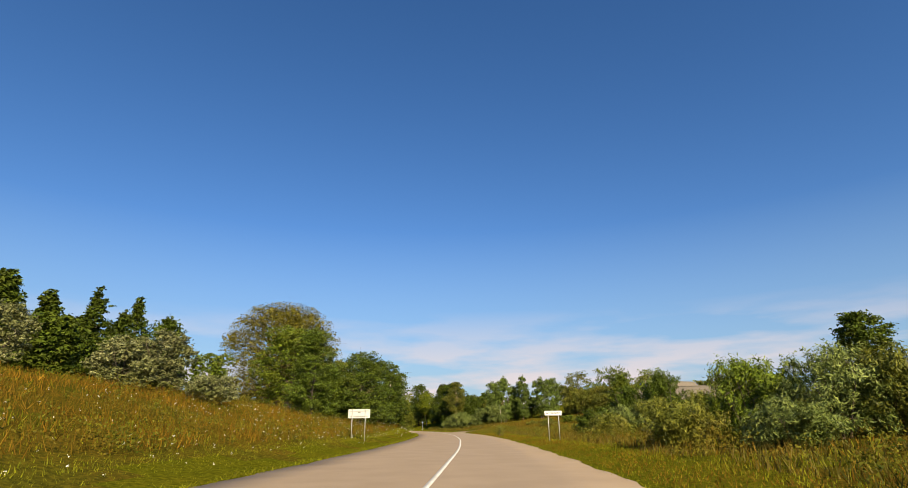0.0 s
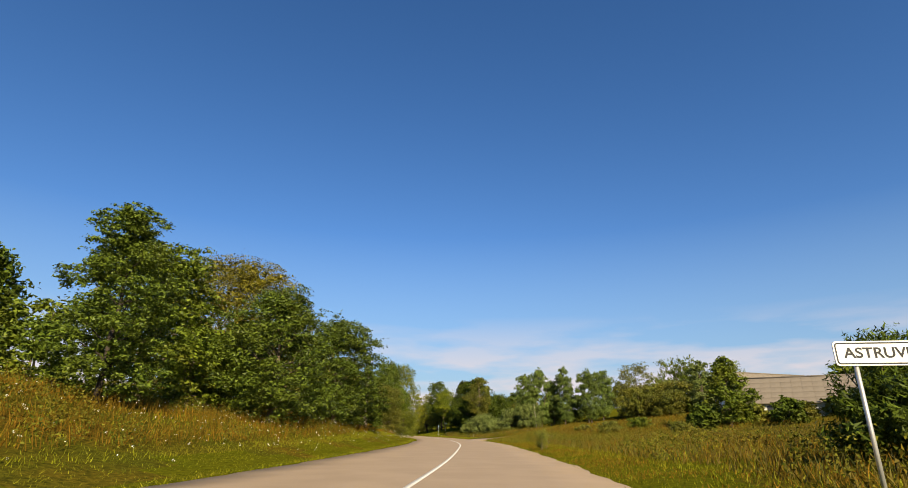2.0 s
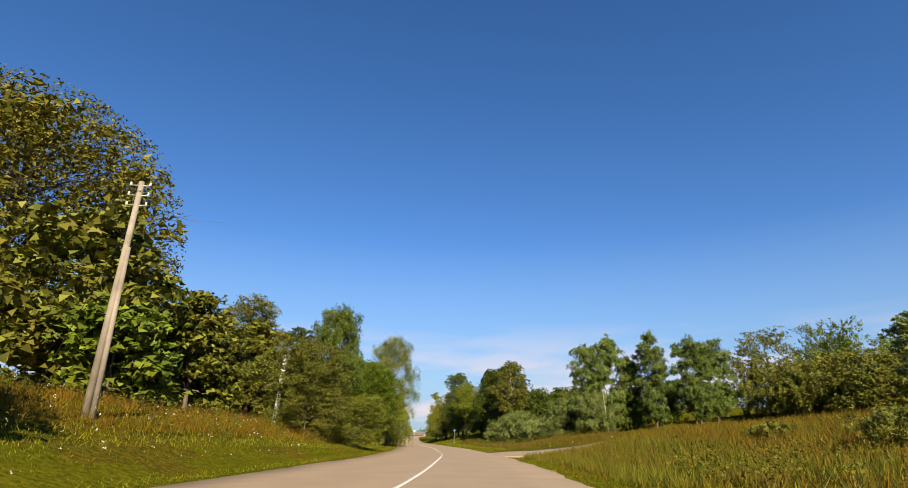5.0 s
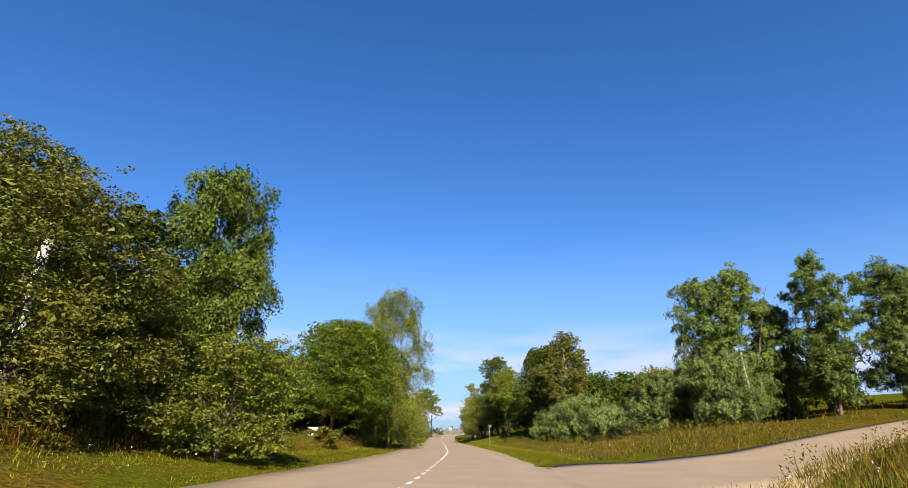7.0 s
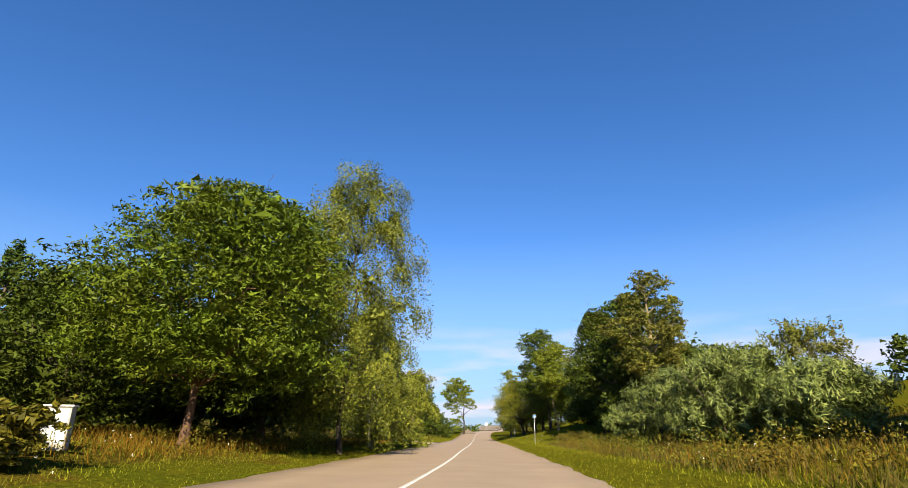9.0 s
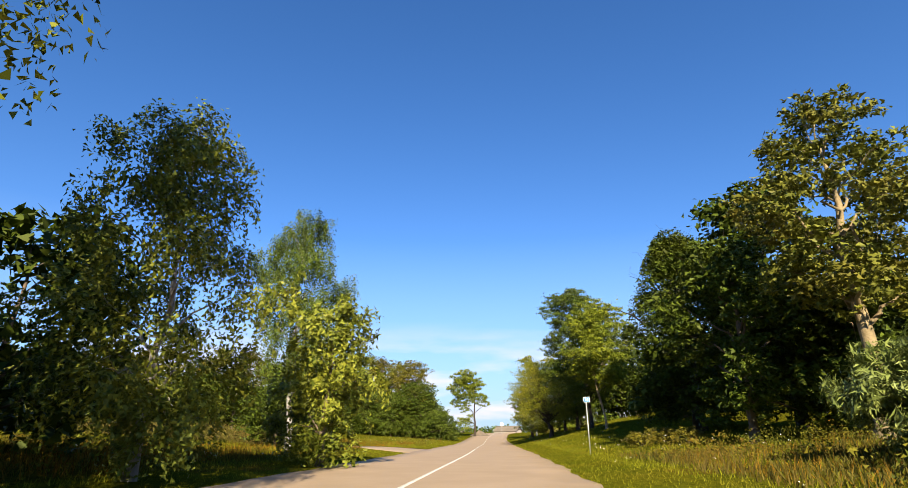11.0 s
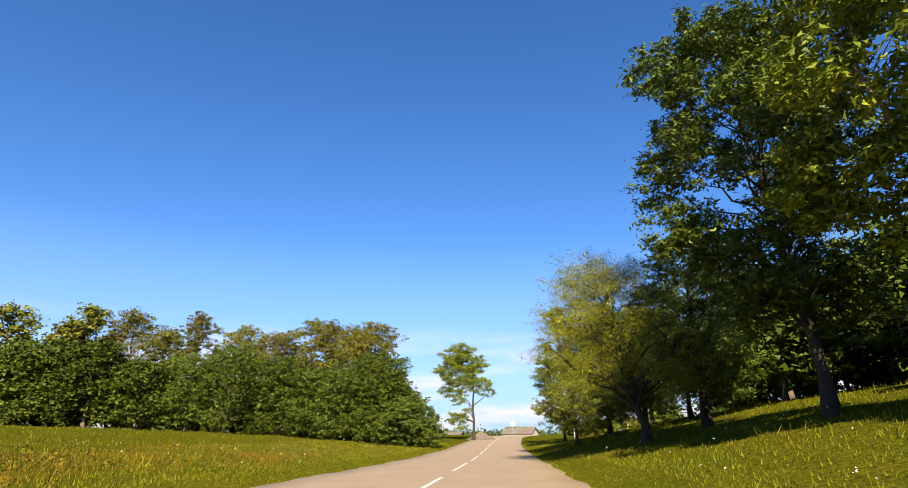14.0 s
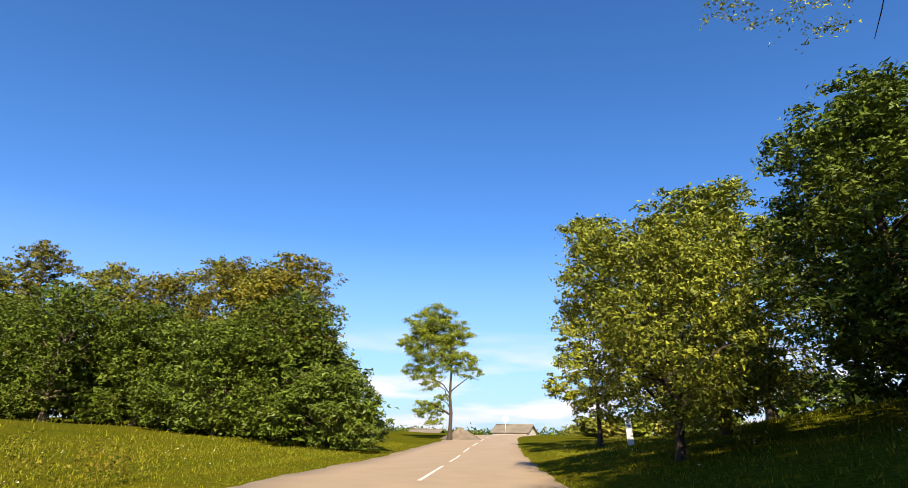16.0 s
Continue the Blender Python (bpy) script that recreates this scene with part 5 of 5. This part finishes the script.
# pale cabinet in the meadow
s = thing("utility_cabinet", -26.1, 154.2, turn=40)
boxed("body", (-0.33, 0.33, -0.28, 0.28, -0.1, 1.12), CONCRETE, s, 0.015)
boxed("door", (-0.29, 0.29, -0.297, -0.283, 0.12, 1.06), WHITEWASH, s, 0.004, "white door")
boxed("roof", (-0.37, 0.37, -0.33, 0.32, 1.12, 1.17), WHITEWASH, s, 0.01)
tagged(s, "pale grey utility cabinet with a white door", "cabinet")


def gabled(name, x, y, z, turn, length, width, eave, ridge, wall_mat, roof_mat, label, trim=None, windows=(), chimney=None, grey_gables=False, slabs=0):
    """A house along its own x axis: walls, two roof slopes with overhang, gable fields, windows, chimney."""
    s = thing(name, x, y, z, turn)
    L, W = length / 2, width / 2
    for nm, d in (("wall", (-L, L, -W, -W + 0.3, -2.2, eave)), ("wall", (-L, L, W - 0.3, W, -2.2, eave)), ("wall", (-L, -L + 0.3, -W + 0.3, W - 0.3, -2.2, eave)), ("wall", (L - 0.3, L, -W + 0.3, W - 0.3, -2.2, eave))):
        # barn end walls get darker CONCRETE: their shade is put into the material
        boxed(nm, d, CONCRETE if name == "barn" and d[1] - d[0] < 1 else wall_mat, s)
    for sx in (-1, 1):
        bm = bmesh.new()
        tri = [bm.verts.new((sx * (L - 0.02), yy, zz)) for yy, zz in ((-W, eave), (W, eave), (0, ridge))]
        f = bm.faces.new(tri)
        ext = bmesh.ops.extrude_face_region(bm, geom=[f])
        bmesh.ops.translate(bm, verts=[v for v in ext["geom"] if isinstance(v, bmesh.types.BMVert)], vec=(-sx * 0.15, 0, 0))
        bmesh.ops.recalc_face_normals(bm, faces=bm.faces)
        # real grey boards on the farmhouse; on the barn the grey carries gable shade
        part("gable", bm, WOOD_GREY if grey_gables else wall_mat, s, "grey boarded gable, on the barn standing in for shade" if grey_gables else "")
    o = 0.45
    slope = (ridge - eave) / W
    for sy in (-1, 1):
        bm = bmesh.new()
        y1, z1 = sy * (W + o), eave - o * slope
        vs = [bm.verts.new((xx, yy, zz)) for zo in (0.02, -0.05) for xx, yy, zz in ((-L - o, y1, z1 + zo), (L + o, y1, z1 + zo), (L + o, 0, ridge + zo), (-L - o, 0, ridge + zo))]
        for q in ((0, 1, 2, 3), (4, 7, 6, 5), (0, 4, 5, 1), (1, 5, 6, 2), (2, 6, 7, 3), (3, 7, 4, 0)):
            bm.faces.new([vs[i] for i in q])
        bmesh.ops.recalc_face_normals(bm, faces=bm.faces)
        deck = part("roof_slope", bm, roof_mat, s, "weathered grey roof slope")
        if slabs:
            # overlapping sheets on one shared mesh
            n = max(2, int(length / 1.1))
            ww, dy, dz = (2 * L + 2 * o) / n, -y1 / slabs, (ridge - z1) / slabs
            bm = bmesh.new()
            vs = [bm.verts.new(p) for p in ((0.01, -dy * 0.05, 0.075 - dz * 0.05), (ww - 0.01, -dy * 0.05, 0.075 - dz * 0.05), (ww - 0.01, dy, dz + 0.045), (0.01, dy, dz + 0.045), (0.01, -dy * 0.05, 0.03 - dz * 0.05), (ww - 0.01, -dy * 0.05, 0.03 - dz * 0.05), (ww - 0.01, dy, dz + 0.025), (0.01, dy, dz + 0.025))]
            for q in ((0, 1, 2, 3), (4, 7, 6, 5), (0, 4, 5, 1), (1, 5, 6, 2), (2, 6, 7, 3), (3, 7, 4, 0)):
                bm.faces.new([vs[i] for i in q])
            bmesh.ops.recalc_face_normals(bm, faces=bm.faces)
            me = bpy.data.meshes.new("roof_sheet")
            bm.to_mesh(me)
            bm.free()
            me.materials.append(roof_mat)
            for k in range(n):
                for r in range(slabs):
                    ob = new("roof_sheet", me)
                    ob.parent = deck
                    ob.location = (-L - o + ww * k, y1 + dy * r, z1 + dz * r + 0.006 * ((k * 7 + r * 3) % 4))
    rod("ridge_cap", (-L - o, 0, ridge + 0.08), (L + o, 0, ridge + 0.08), 0.11, 0.11, roof_mat, s, sides=8)
    if trim:
        for sx in (-1, 1):
            for sy in (-1, 1):
                rod("bargeboard", (sx * (L + o), sy * (W + o), eave - o * slope), (sx * (L + o), 0, ridge), 0.12, 0.12, trim, s, "blue painted bargeboard", 4)
    for side, u, wz, ww, wh in windows:
        if side in "ns":
            yy = -W if side == "s" else W
            d = (u - ww / 2, u + ww / 2, yy - 0.03, yy + 0.03, wz - wh / 2, wz + wh / 2)
            fr = (u - ww / 2 - 0.1, u + ww / 2 + 0.1, yy - 0.015, yy + 0.015, wz - wh / 2 - 0.1, wz + wh / 2 + 0.1)
        else:
            xx = -L if side == "w" else L
            d = (xx - 0.03, xx + 0.03, u - ww / 2, u + ww / 2, wz - wh / 2, wz + wh / 2)
            fr = (xx - 0.015, xx + 0.015, u - ww / 2 - 0.1, u + ww / 2 + 0.1, wz - wh / 2 - 0.1, wz + wh / 2 + 0.1)
        win = boxed("window", fr, WHITEWASH, s, label="white window frame")
        boxed("pane", d, GLASS_DARK, win)
    if chimney:
        boxed("chimney", (chimney - 0.3, chimney + 0.3, -0.3, 0.3, ridge - 0.8, ridge + 0.9), BRICKS, s, 0.02, "brick chimney")
    return tagged(s, label, "house" if "house" in name else "barn")


BRICKS = surface("chimney_brick", (0.28, 0.14, 0.10), (0.18, 0.10, 0.08), 0.9, 3.0, 20.0, 0.5)
gabled("barn", 43.0, 111.0, 3.3, -26, 26, 10, 1.7, 4.9, WHITEWASH, ROOF_SLATE, "long whitewashed barn with a weathered grey roof", grey_gables=True, windows=[("s", -9, 0.9, 0.9, 0.6), ("s", -5, 0.9, 0.9, 0.6), ("s", -1, 0.9, 0.9, 0.6), ("s", 3, 0.9, 0.9, 0.6), ("s", 7, 0.9, 0.9, 0.6)], slabs=5)
gabled("farmhouse", 47.5, 142.5, 4.2, 25, 16, 9.5, 3.0, 7.2, WHITEWASH, ROOF_SLATE, "white farmhouse with grey gable and blue bargeboards", TRIM_BLUE, [("w", -2.5, 1.6, 1.0, 1.2), ("w", 1.0, 1.6, 1.0, 1.2), ("w", 0, 4.6, 0.9, 1.0), ("s", -4, 1.6, 1.0, 1.2), ("s", 0, 1.6, 1.0, 1.2), ("s", 4, 1.6, 1.0, 1.2)], grey_gables=True, slabs=5)
gabled("old_house", -49.7, 152.5, 3.7, 102, 11, 8, 2.9, 7.0, WOOD_GREY, ROOF_DARK, "old grey timber house with a dark roof and chimney", None, [("s", -3, 1.5, 0.9, 1.1), ("s", 0.5, 1.5, 0.9, 1.1), ("e", -1.5, 1.5, 0.9, 1.1), ("e", 1.5, 1.5, 0.9, 1.1)], 2.0, slabs=5)
gabled("far_barn", -68.0, 372.0, 2.3, -4, 8, 7, 0.9, 2.4, CONCRETE, ROOF_SLATE, "low cream barn with brown-grey roof in the distance")
gabled("far_barn", -87.0, 366.0, 1.6, 3, 7, 6, 0.8, 1.8, WOOD_GREY, ROOF_SLATE, "low grey shed in distant fields")

# heap of rubble under the lone tree
rng3 = np.random.default_rng(3)
a = np.linspace(0, 2 * np.pi, 40, endpoint=False)
r = np.linspace(0, 1, 14)
A2, R2 = np.meshgrid(a, r, indexing="ij")
hx = -61.7 + 2.9 * R2 * np.cos(A2) * (1 + 0.12 * np.sin(3 * A2))
hy = 316.0 + 2.1 * R2 * np.sin(A2)
hz = land(hx, hy) - 0.15 + 1.4 * np.clip(1 - R2, 0, 1) ** 0.9 * (1 + 0.2 * np.sin(2 * A2 + 1)) + rng3.normal(size=A2.shape) * 0.06
v = np.stack([hx, hy, hz], -1)
v = np.concatenate([v, v[:1]], 0)
tagged(new("rubble_heap", mesh_np("rubble_heap", v.reshape(-1, 3), grid_faces(41, 14)[:, ::-1], HEAP)), "brown-grey heap of soil and rubble at the roadside", "heap")

# round pale sign far down the road
s = thing("road_sign", -60.8, 336.0)
rod("post", (0, 0, -0.3), (0, 0, 2.6), 0.04, 0.04, STEEL, s, "grey steel post")
rod("disc", (0, -0.03, 2.8), (0, 0.0, 2.8), 0.55, 0.55, SIGN_WHITE, s, "round pale disc", 24)
tagged(s, "round pale road sign beyond the rubble heap", "road sign")


def flowers(seed, n, sides, y0, y1, dmin, dmax, label):
    """Small white flower heads over the grass."""
    rng = np.random.default_rng(seed)
    y = rng.uniform(y0, y1, n)
    side = rng.choice(sides, n)
    d = rng.uniform(dmin, dmax, n)
    x, yy = beside(y, side * (4.6 + d))
    off = ~((side > 0) & by_junction(x, yy, d)) & ~((side < 0) & (np.abs(yy - 218.5) < 10))
    x, yy = x[off], yy[off]
    n = len(x)
    z = land(x, yy) + rng.uniform(0.25, 0.7, n)
    c = np.repeat(np.stack([x, yy, z], -1), 5, 0) + rng.normal(size=(n * 5, 3)) * 0.02
    v, f = leaves(rng, c, 0.028, rng.normal(size=c.shape), 1.0)
    return tagged(new("wild_flowers", mesh_np("wild_flowers", v, f, PETAL)), label, "flowers", kind="stuff")


flowers(21, 900, (-1,), 0, 120, 1.5, 12, "small white wild flowers in the meadow")
flowers(22, 400, (-1, 1), 120, 290, 1.2, 10, "small white wild flowers in the verge grass")
